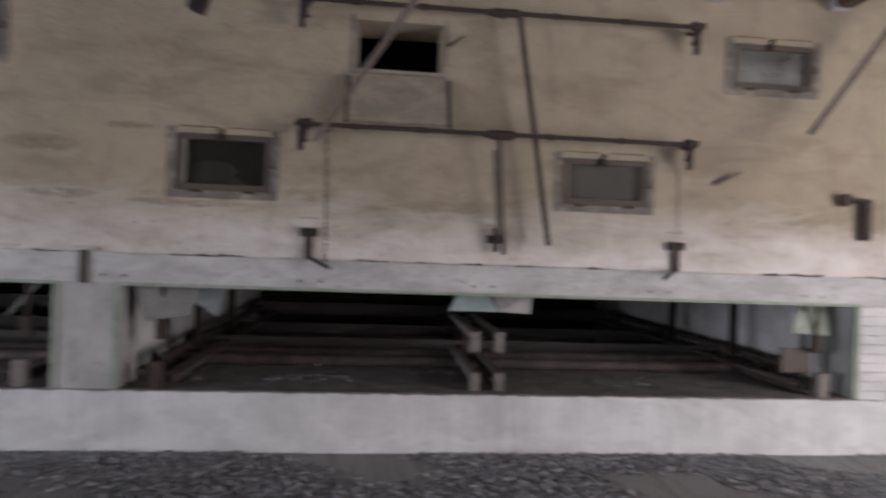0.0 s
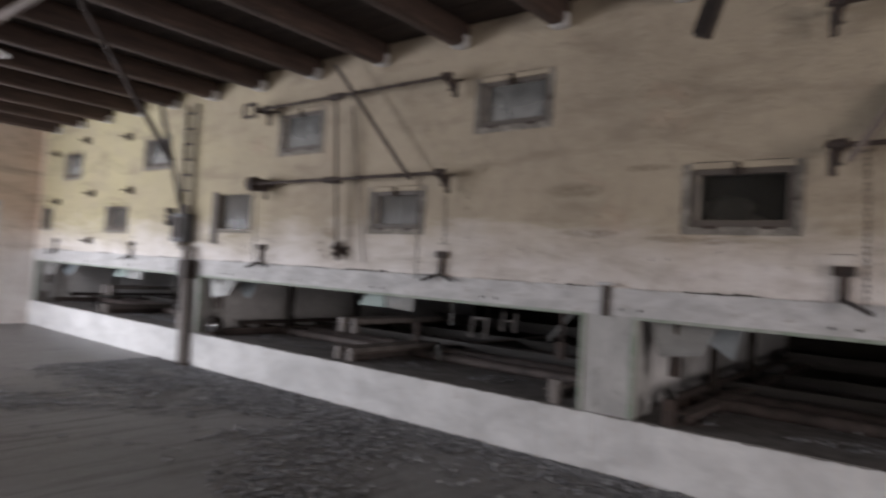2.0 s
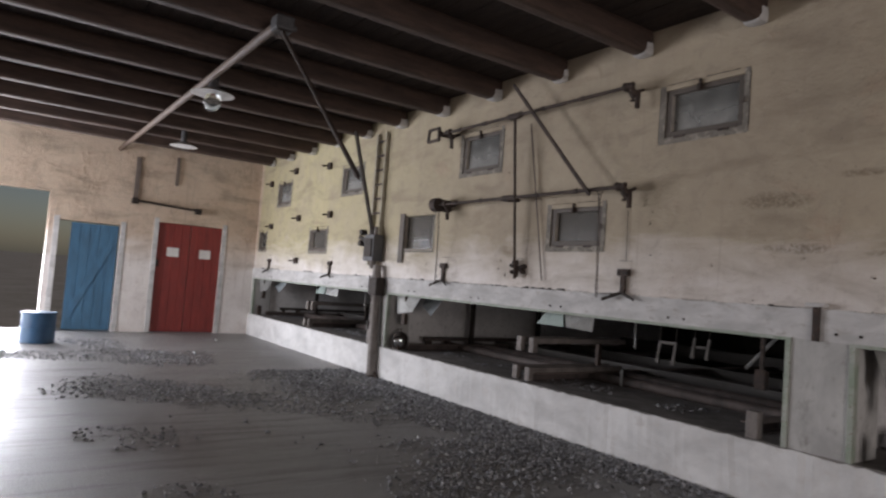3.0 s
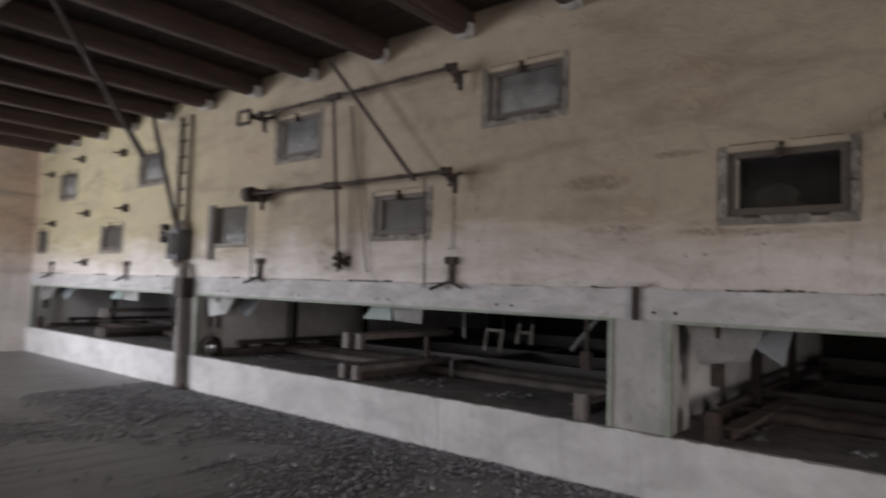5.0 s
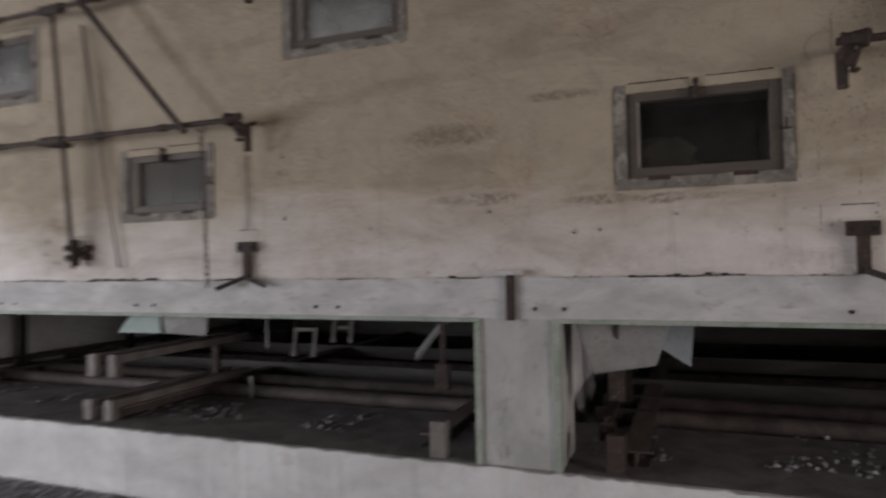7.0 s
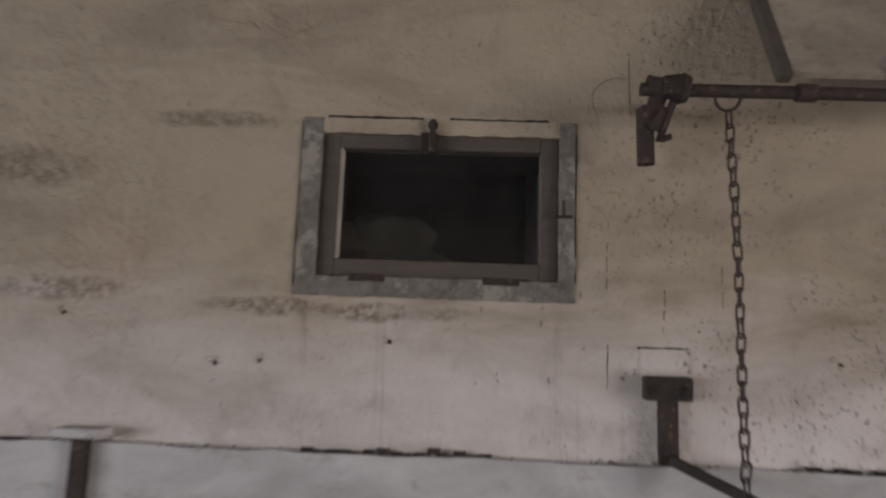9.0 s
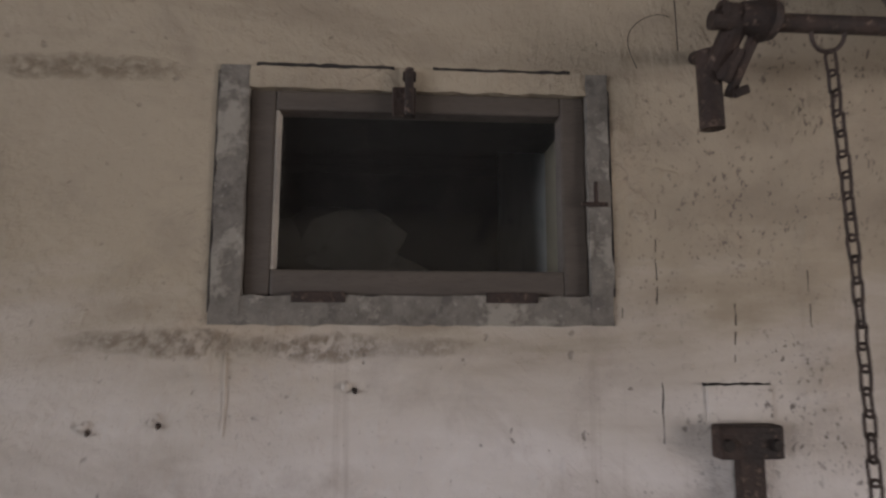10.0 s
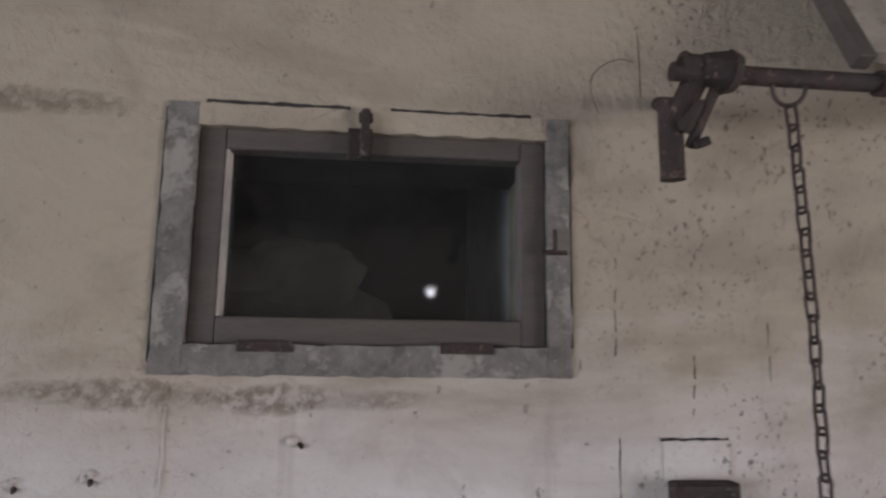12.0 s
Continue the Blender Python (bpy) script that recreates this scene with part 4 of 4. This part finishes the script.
for y0, y1, z1 in ((0.70, 0.78, 1.86), (1.68, 1.76, 1.86), (2.20, 2.28, 2.0), (3.38, 3.46, 2.0)):
    thing("door_frame", box(B(), WEST - 0.02, WEST + 0.012, y0, y1, 0, z1, 0.004), CONCRETE, "pale plastered door frame upright", "door frame", "door frames", "structure")
b = empty("barrel", "dark blue plastic barrel beside the blue door", "barrel", at=(-10.6, 0.55, 0))
bm = rod(B(), (0, 0, 0), (0, 0, 0.42), 0.21, 28)
part("body", bm, BARREL, b, smooth=True)
bm = B()
for z in (0.02, 0.21, 0.41):
    ring(bm, (0, 0, z), (0, 0, 1), 0.208, 0.012, 28, 6)
part("hoop", bm, BARREL, b, smooth=True)
g = empty("wall_rail", "thin dark rod on brackets above the doors", "rod", at=(WEST, 1.85, 2.25))
part("rail_rod", rod(B(), (0.08, 0, 0), (0.08, 1.05, -0.06), 0.02), DARKIRON, g, smooth=True)
for y, z in ((0, 0), (1.05, -0.06)):
    part("rail_bracket", box(B(), 0, 0.12, y - 0.05, y + 0.05, z - 0.06, z + 0.04, 0.008), DARKIRON, g)
part("hanger", box(B(), 0.0, 0.03, -0.03, 0.05, 0.0, 0.75, 0.004), BARWOOD, g)
part("hanger", box(B(), 0.0, 0.03, 0.62, 0.68, 0.35, 0.85, 0.004), BARWOOD, g)

# ---- under the ceiling: pole and lamp ----
thing("ceiling_pole", rod(B(), (-12.18, 1.55, 3.09), (-4.85, 1.55, 3.10), 0.035, 14), LIGHTWOOD, "long bare wooden pole under the joists", "pole", smooth=True)
jb = empty("junction_box", "small grey junction box at the end of the ceiling pole", "junction box", at=(-4.78, 1.56, 3.08))
part("housing", box(B(), -0.07, 0.07, -0.07, 0.07, -0.05, 0.056, 0.012), SWITCHBOX, jb)
part("cover", box(B(), -0.055, 0.055, -0.055, 0.055, -0.06, -0.049, 0.004), DARKIRON, jb)
part("cable_gland", rod(B(), (0.0, 0.07, 0.0), (0.0, 0.11, 0.0), 0.018, 12), SWITCHBOX, jb, smooth=True)
l = empty("ceiling_lamp", "flat white enamel ceiling lamp under the far joists", "lamp", "ceiling lamps", at=(-10.35, 2.15, 3.02))
part("shade", rod(B(), (0, 0, -0.02), (0, 0, 0.03), 0.2, 28, 0.08), ENAMEL, l, smooth=True)
part("socket", rod(B(), (0, 0, 0.03), (0, 0, 0.318), 0.04, 16), SWITCHBOX, l, smooth=True)
l = empty("ceiling_lamp", "white enamel ceiling lamp with a glass bulb jar", "lamp", "ceiling lamps", at=(-6.75, 1.60, 2.98))
bm = rod(B(), (0, 0, -0.03), (0, 0, 0.03), 0.21, 28, 0.07)
part("shade", bm, ENAMEL, l, smooth=True)
part("socket", rod(B(), (0, 0, 0.03), (0, 0, 0.16), 0.05, 16), SWITCHBOX, l, smooth=True)
bm = B()
bmesh.ops.create_uvsphere(bm, u_segments=18, v_segments=12, radius=0.085, matrix=Matrix.Translation((0, 0, -0.10)) @ Matrix.Diagonal((1, 1, 1.25, 1)))
part("glass_jar", bm, CLEARGLASS, l, smooth=True)
hb = stay((-0.79, 1.95, 2.10), (-0.38, 1.95, 3.335), 0.05, 0.05, "dark bar hanging down from the joists", DARKIRON)


# ---- inside the machine bays ----
def rail_beam(x, y0, y1, z, label="dusty rusty channel rail on the bay floor", h=0.09, w=0.115):
    r = empty("channel_rail", label, "rail", "channel rails", at=(x, y0, z))
    part("web", box(B(), -0.006, 0.006, 0, y1 - y0, 0, h, 0.002), PIPE, r)
    part("flange", box(B(), -w / 2, w / 2, 0, y1 - y0, h, h + 0.008, 0.002), RAILTOP if w > 0.06 else DARKIRON, r, "dusty brown top flange" if w > 0.06 else "")
    part("flange", box(B(), -w / 2, w / 2, 0, y1 - y0, -0.008, 0, 0.002), PIPE, r)
    for yy in (0.05, 0.34):
        if yy < y1 - y0:
            part("foot", box(B(), -0.04, 0.04, yy, yy + 0.05, 0.365 - z, -0.008, 0.003), RUST, r)
    return r


def long_pipe(x0, x1, y, z, r):
    return thing("bay_pipe", rod(B(), (x0, y, z), (x1, y, z), r, 14), PIPE, "dusty brown pipe lying across the bay", "pipe", "bay pipes", smooth=True)


def tube_pair(x, y, z, drop=0.15):
    """Two square tubes running back, bent down at their front ends."""
    t = empty("tube_frame", "pair of grey square tubes bent down in front", "frame", "tube frames", at=(x, y, z))
    for dx in (-0.085, 0.085):
        part("tube", box(B(), dx - 0.03, dx + 0.03, 0.0, 1.3, -0.05, 0.0, 0.004), BLOCK, t)
        part("tube_end", box(B(), dx - 0.032, dx + 0.032, -0.012, 0.045, -drop, 0.004, 0.004), BLOCK, t)
    part("tie", box(B(), -0.085, 0.085, 1.0, 1.05, -0.05, -0.01, 0.003), BLOCK, t)
    return t


for (a, b), xm in zip(BAYS, (-9.7, -4.65, 0.61)):
    for x in (a + 0.30, b - 0.30, xm + 0.09):
        rail_beam(x, 4.16, 9.5, 0.40, h=0.06)
    rail_beam(a + 0.13, 4.5, 9.5, 0.50, "dark steel rail along the bay partition", 0.03, 0.05)
    rail_beam(b - 0.14, 4.5, 9.5, 0.52, "dark steel rail along the bay partition", 0.03, 0.05)
    for y, r, z in ((4.97, 0.05, 0.425), (5.33, 0.055, 0.425), (6.35, 0.05, 0.40)):
        long_pipe(a + 0.02, b - 0.02, y, z, r)
    for y, z0, z1 in ((5.76, 0.35, 0.50), (6.95, 0.37, 0.485), (8.4, 0.43, 0.585)):
        thing("cross_board", rough_box(B(), a + 0.03, b - 0.03, y, y + 0.05, z0, z1, 0.2, 0.004), BAYBOARD, "dusty grey board set on edge across the bay", "board", "cross boards")
    for xs in (a + 0.17, b - 0.2):
        for y in (5.2, 6.4):
            thing("partition_strut", box(B(), xs - 0.03, xs + 0.03, y, y + 0.05, 0.4, 1.13, 0.004), DARKIRON, "dark upright iron strut before the partition", "strut", "partition struts")
    tube_pair(xm, 4.10, 0.515, 0.12)
    t = tube_pair(xm, 4.13, 0.79, 0.135)
    part("upright", box(B(), -0.02, 0.02, 1.0, 1.05, -0.42, -0.04, 0.003), RUST, t)
    for x, mat in ((a + 0.23, RUST), (b - 0.21, BLOCK)):
        thing("stub_post", box(B(), x - 0.04, x + 0.04, 4.03, 4.10, 0.385, 0.565, 0.006), mat, "short dusty stub post on the bay's edge", "post", "stub posts")
        blk = box(B(), x - 0.035, x + 0.035, 4.10, 4.15, 0.70, 0.83, 0.004)
        box(blk, x - 0.012, x + 0.012, 4.115, 4.135, 0.82, 1.075)
        thing("hanging_block", blk, RUST, "small rusty block hanging in the bay", "block", "hanging blocks")
    for dx, dz, yy in () if a > -3 else ((0.84, 0.34, 4.66),):
        thing("hanging_rod", rod(B(), (xm + dx, yy, 1.13 - dz), (xm + dx - 0.01, yy, 1.13), 0.008, 8), STEEL, "thin pale rod hanging from the slab", "rod", "hanging rods")
    if a < -3:
        thing("stop_pin", rod(B(), (xm + 0.52, 4.9, 0.34), (xm + 0.52, 4.9, 0.55), 0.012, 8), STEEL, "short upright pin beside the rail", "pin", "stop pins")
    # chute mouths under the beam
    c = empty("chute", "pale green sheet metal chute mouth under the beam", "chute", "chutes", at=(xm + (0.27 if a < -3 else -0.10), 4.16, 0.93))
    bm = plate(B(), [(-0.17, 0, 0), (0.17, 0, 0), (0.10, 0.06, 0.14), (-0.10, 0.06, 0.14)], 0.004)
    part("chute_front", bm, TEAL, c)
    bm = plate(B(), [(0.18, 0.02, 0.0), (0.42, 0.10, -0.02), (0.44, 0.10, 0.14), (0.12, 0.06, 0.14)], 0.004)
    part("chute_side", bm, STEEL, c)
    # loose sheets at the bay's west end
    s = empty("hanging_sheet", "bent grey sheet hanging under the beam", "sheet", "hanging sheets", at=(a, 4.10, 0.8))
    bm = plate(B(), [(0.05, 0.0, 0.268), (0.47, 0.10, 0.268), (0.40, 0.02, 0.06), (0.14, -0.02, 0.02)], 0.004)
    part("sheet", bm, STEEL, s)
    s = empty("hanging_sheet", "bent pale blue sheet hanging under the beam", "sheet", "hanging sheets", at=(a + 0.27, 4.28, 0.8))
    part("sheet", plate(B(), [(-0.05, 0.2, 0.335), (0.30, 0.25, 0.335), (0.27, 0.02, 0.03), (0.10, 0.0, 0.14)], 0.004), BLUESTEEL, s)
    if a > -3:
        t = empty("hanging_sheet", "pale green sheet hanging at the bay's end", "sheet", "hanging sheets", at=(b - 0.26, 4.12, 0.80))
        part("sheet", plate(B(), [(-0.14, 0.0, 0.04), (0.2, 0.03, 0.02), (0.2, 0.1, 0.268), (-0.02, 0.1, 0.268)], 0.004), GREEN, t)
        part("board", box(B(), -0.17, 0.06, 0.06, 0.09, -0.26, -0.08, 0.004), BROWNWOOD, t)
        part("strap", box(B(), -0.02, 0.02, 0.065, 0.085, -0.1, 0.268, 0.003), BROWNWOOD, t)
        continue
    thing("hanging_plank", bar(B(), (b - 0.50, 4.46, 0.80), (b - 0.24, 4.52, 1.13), 0.125, 0.02, 0.004, 12), STEEL, "pale plank hanging aslant under the beam", "plank", "hanging planks")
    for x0, x1, zl, zt, zc, yl in ((a + 2.91, a + 3.09, 0.63, 0.83, 0.815, 5.45), (a + 2.985, a + 3.15, 0.68, 0.87, 0.78, 5.92)):
        h = empty("pull_lever", "pair of dull bent iron pull levers joined by a crossbar", "lever", "pull levers", at=(x0, yl, zl))
        for dx in (0.0, x1 - x0):
            part("shank", bar(B(), (dx, 0, 0), (dx, 0.04, zt - zl), 0.032, 0.018), BLOCK, h)
            part("grip", box(B(), dx - 0.02, dx + 0.024, -0.012, 0.012, -0.02, 0.02, 0.005), BLOCK, h)
            part("hanger", rod(B(), (dx, 0.04, zt - zl), (dx, 0.05, 1.13 - zl), 0.006, 8), DARKIRON, h)
        part("crossbar", bar(B(), (0, 0.035, zc - zl), (x1 - x0, 0.035, zc - zl), 0.02, 0.026), BLOCK, h)

l = empty("work_lamp", "dark round work lamp with a shiny reflector", "lamp", at=(-6.88, 4.10, 0.394))
bm = B()
bmesh.ops.create_uvsphere(bm, u_segments=24, v_segments=16, radius=0.1, matrix=Matrix.Translation((0, 0.02, 0.115)) @ Matrix.Diagonal((1.1, 0.95, 0.95, 1)))
part("housing", bm, DARKIRON, l, smooth=True)
part("rim", ring(B(), (0.075, -0.052, 0.09), (0.8, -0.55, -0.12), 0.072, 0.012, 28, 8), DARKIRON, l, smooth=True)
bm = B()
bmesh.ops.create_uvsphere(bm, u_segments=22, v_segments=14, radius=0.07, matrix=Matrix.Translation((0.07, -0.048, 0.088)) @ Vector((0.8, -0.55, -0.12)).to_track_quat("Z", "Y").to_matrix().to_4x4() @ Matrix.Diagonal((1, 1, 0.4, 1)))
part("reflector", bm, CHROME, l, "shiny tarnished reflector", smooth=True)
part("foot", box(B(), -0.07, 0.07, -0.05, 0.06, 0, 0.04, 0.01), DARKIRON, l)
part("handle", ring(B(), (-0.02, 0.03, 0.2), (0.55, 0.8, 0), 0.045, 0.008, 18, 6), DARKIRON, l, smooth=True)


# ---- small marks on wall and beam ----
for x, z in ((-3.23, 1.90), (-3.24, 1.81), (-3.22, 1.57), (-2.71, 1.50), (-2.09, 1.56), (-1.70, 1.45), (-1.59, 1.46), (-1.275, 1.515), (-0.20, 1.50), (-0.08, 1.49), (2.27, 1.78), (2.25, 1.60), (2.30, 1.47), (2.78, 1.69), (-6.3, 1.43), (-5.0, 1.42), (-4.98, 1.50), (-4.9, 1.36)):
    g = empty("wall_plug", "small dark plug with a chipped plaster rim", "plug", "wall plugs", at=(x, WALL, z))
    part("plug", rod(B(), (0.003, -0.008, -0.004), (0, 0.004, 0), 0.003, 7, 0.006), RUST, g)
    bm = B()
    for k in range(3):
        u = random.uniform(1.4, 3.0)
        r = random.uniform(0.010, 0.017)
        bmesh.ops.create_icosphere(bm, subdivisions=1, radius=random.uniform(0.004, 0.009), matrix=Matrix.Translation((r * math.cos(u), -0.001, r * math.sin(u))))
    part("plaster_rim", bm, PLASTER, g, smooth=True)
for x, z0, z1 in ((-0.752, 1.65, 1.83), (-0.75, 1.41, 1.525), (-0.614, 1.55, 1.685), (-0.815, 1.62, 1.68), (-0.47, 1.62, 1.74), (-1.487, 1.44, 1.60)):
    bm = B()
    z, dx = z0, 0.0
    while z < z1:
        step = random.uniform(0.005, 0.02)
        nx = dx + random.uniform(-0.0016, 0.0016)
        if random.random() < (0.62 if x > -1 else 0.9):
            rod(bm, (x + dx, WALL, z), (x + nx, WALL, min(z1, z + step)), random.uniform(0.0004, 0.0013) if x > -1 else 0.0032, 5)
        z, dx = z + step, nx
    thing("plaster_crack", bm, SHADEJOINT if x > -1 else PLASTER, "thin ragged upright crack in the plaster", "crack", "plaster cracks", "structure")
for x, z, r in ((-0.723, 1.897, 0.016), (-0.786, 1.848, 0.012), (-0.77, 1.815, 0.009), (-0.70, 1.55, 0.008), (-1.92, 1.75, 0.008)):
    bm = B()
    for k in range(4):
        bmesh.ops.create_icosphere(bm, subdivisions=2, radius=r * random.uniform(0.6, 1.0), matrix=Matrix.Translation((x + r * random.uniform(-1, 1), WALL + 0.1 * r, z + r * random.uniform(-0.5, 0.5))) @ Matrix.Diagonal((1.2, 0.35, 0.9, 1)))
    thing("plaster_blister", bm, PLASTER, "small raised blister in the limewashed plaster", "blister", "plaster blisters", "structure", smooth=True)
x = -11.8
while x < 4.9:
    w = random.uniform(0.08, 0.5)
    if random.random() < 0.6:
        bm = B()
        n = max(2, int(w / 0.03))
        for k in range(n):
            box(bm, x + k * w / n, x + (k + 1) * w / n, WALL - 0.010 - random.uniform(0, 0.008), WALL + 0.004, 1.249, 1.2525 + random.choice((0.002, 0.004, 0.008, 0.014)) * random.uniform(0.5, 1.2), 0.001)
        thing("open_joint", bm, SHADEJOINT, "dark open joint between beam and plaster", "crack", "open joints", "structure")
    x += w + random.uniform(0.02, 0.25)
for k in range(14):
    for dx in (0.0, 0.13):
        x = -11.3 + 1.18 * k + dx + 0.06 * math.sin(3.1 * k)
        thing("beam_bolt", rod(B(), (x, 3.998, 1.112), (x, 4.01, 1.112), 0.009, 10), DARKIRON, "dark sunken bolt head in the concrete beam", "bolt", "beam bolts")
g = empty("corner_crank", "rusty crank bracket on the wall", "crank", at=(3.18, WALL, 1.80))
part("crank_wheel", rod(B(), (-0.08, -0.06, 0), (-0.08, -0.02, 0), 0.045, 18), RUST, g, smooth=True)
part("crank_arm", rod(B(), (-0.08, -0.045, 0), (0.09, -0.045, 0), 0.014, 10), RUST, g, smooth=True)
part("crank_post", box(B(), 0.055, 0.115, -0.06, 0.0, -0.28, 0.01, 0.006), RUST, g)
g = empty("wall_spike", "slanting iron spike driven into the plaster", "spike", at=(2.2, WALL, 1.90))
part("spike", rod(B(), (-0.06, -0.01, -0.03), (0.12, -0.05, 0.06), 0.016, 8, 0.006), BARWOOD, g)
g = empty("wall_spike", "bent iron pin beside the open window", "spike", at=(0.25, WALL, 2.70))
part("spike", rod(B(), (0.0, -0.005, 0.0), (0.10, -0.06, 0.06), 0.011, 8, 0.006), RUST, g)

# ---- loose gravel and crumbs ----
def stones(name, count, where, size, mat, label):
    verts, faces = [], []
    made = 0
    base = [(1, 0, 0), (-1, 0, 0), (0, 1, 0), (0, -1, 0), (0, 0, 1), (0, 0, -0.6)]
    tris = [(0, 2, 4), (2, 1, 4), (1, 3, 4), (3, 0, 4), (2, 0, 5), (1, 2, 5), (3, 1, 5), (0, 3, 5)]
    while made < count:
        spot = where()
        if spot is None:
            continue
        x, y, z = spot
        r = size * random.uniform(0.45, 1.0) * random.choice((0.6, 0.8, 1.0, 1.3))
        turn = Euler((random.uniform(-0.5, 0.5), random.uniform(-0.5, 0.5), random.uniform(0, 6.3))).to_matrix()
        n = len(verts)
        for v in base:
            w = turn @ (Vector(v) * r * random.uniform(0.65, 1.15))
            verts.append((x + w.x, y + w.y, z + w.z * 0.75 + r * 0.25))
        faces += [tuple(n + k for k in t) for t in tris]
        made += 1
    me = bpy.data.meshes.new(name)
    me.from_pydata(verts, [], faces)
    me.materials.append(mat)
    return tagged(new(name, me), label, "gravel", kind="stuff")


def along_wall():
    x = random.uniform(-7.9, 5.1)
    y = 3.97 - abs(random.gauss(0, 0.62))
    d = noise.noise(Vector((x * 0.9, y * 1.2, 0)))
    if random.random() > 0.5 + 2.2 * d + 0.5 * (y > 3.6) or -2.9 < x < -1.7 and y < 3.8 and random.random() < 0.8:
        return None
    return x, y, 0.0


def over_floor():
    x, y = random.uniform(-11.5, 3.5), random.uniform(-1.5, 3.6)
    band = abs(y - (1.7 + 0.12 * (x + 6) + 0.5 * noise.noise(Vector((x * 0.4, 3, 0)))))
    if random.random() > 0.45 + 1.8 * noise.noise(Vector((x * 0.8, y * 0.8, 5))) - 0.55 * band:
        return None
    return x, y, 0.0


def in_bays():
    a, b = random.choice(BAYS)
    x, y = random.uniform(a + 0.05, b - 0.05), 4.3 + abs(random.gauss(0, 0.25))
    if noise.noise(Vector((x * 1.5, y * 1.5, 9))) < 0:
        return None
    return x, y, 0.394


stones("gravel", 30000, along_wall, 0.022, COAL, "dark grey coal gravel strewn along the parapet")
stones("gravel", 15000, over_floor, 0.019, COAL, "dark grey coal gravel strewn over the floor")
stones("gravel", 1200, in_bays, 0.018, COAL, "coal crumbs on the bay's edge")
stones("crumbs", 500, lambda: (random.uniform(-9, 5), 4.012 - abs(random.gauss(0, 0.003)), 1.252), 0.009, RUBBLE, "plaster crumbs on the beam's edge")
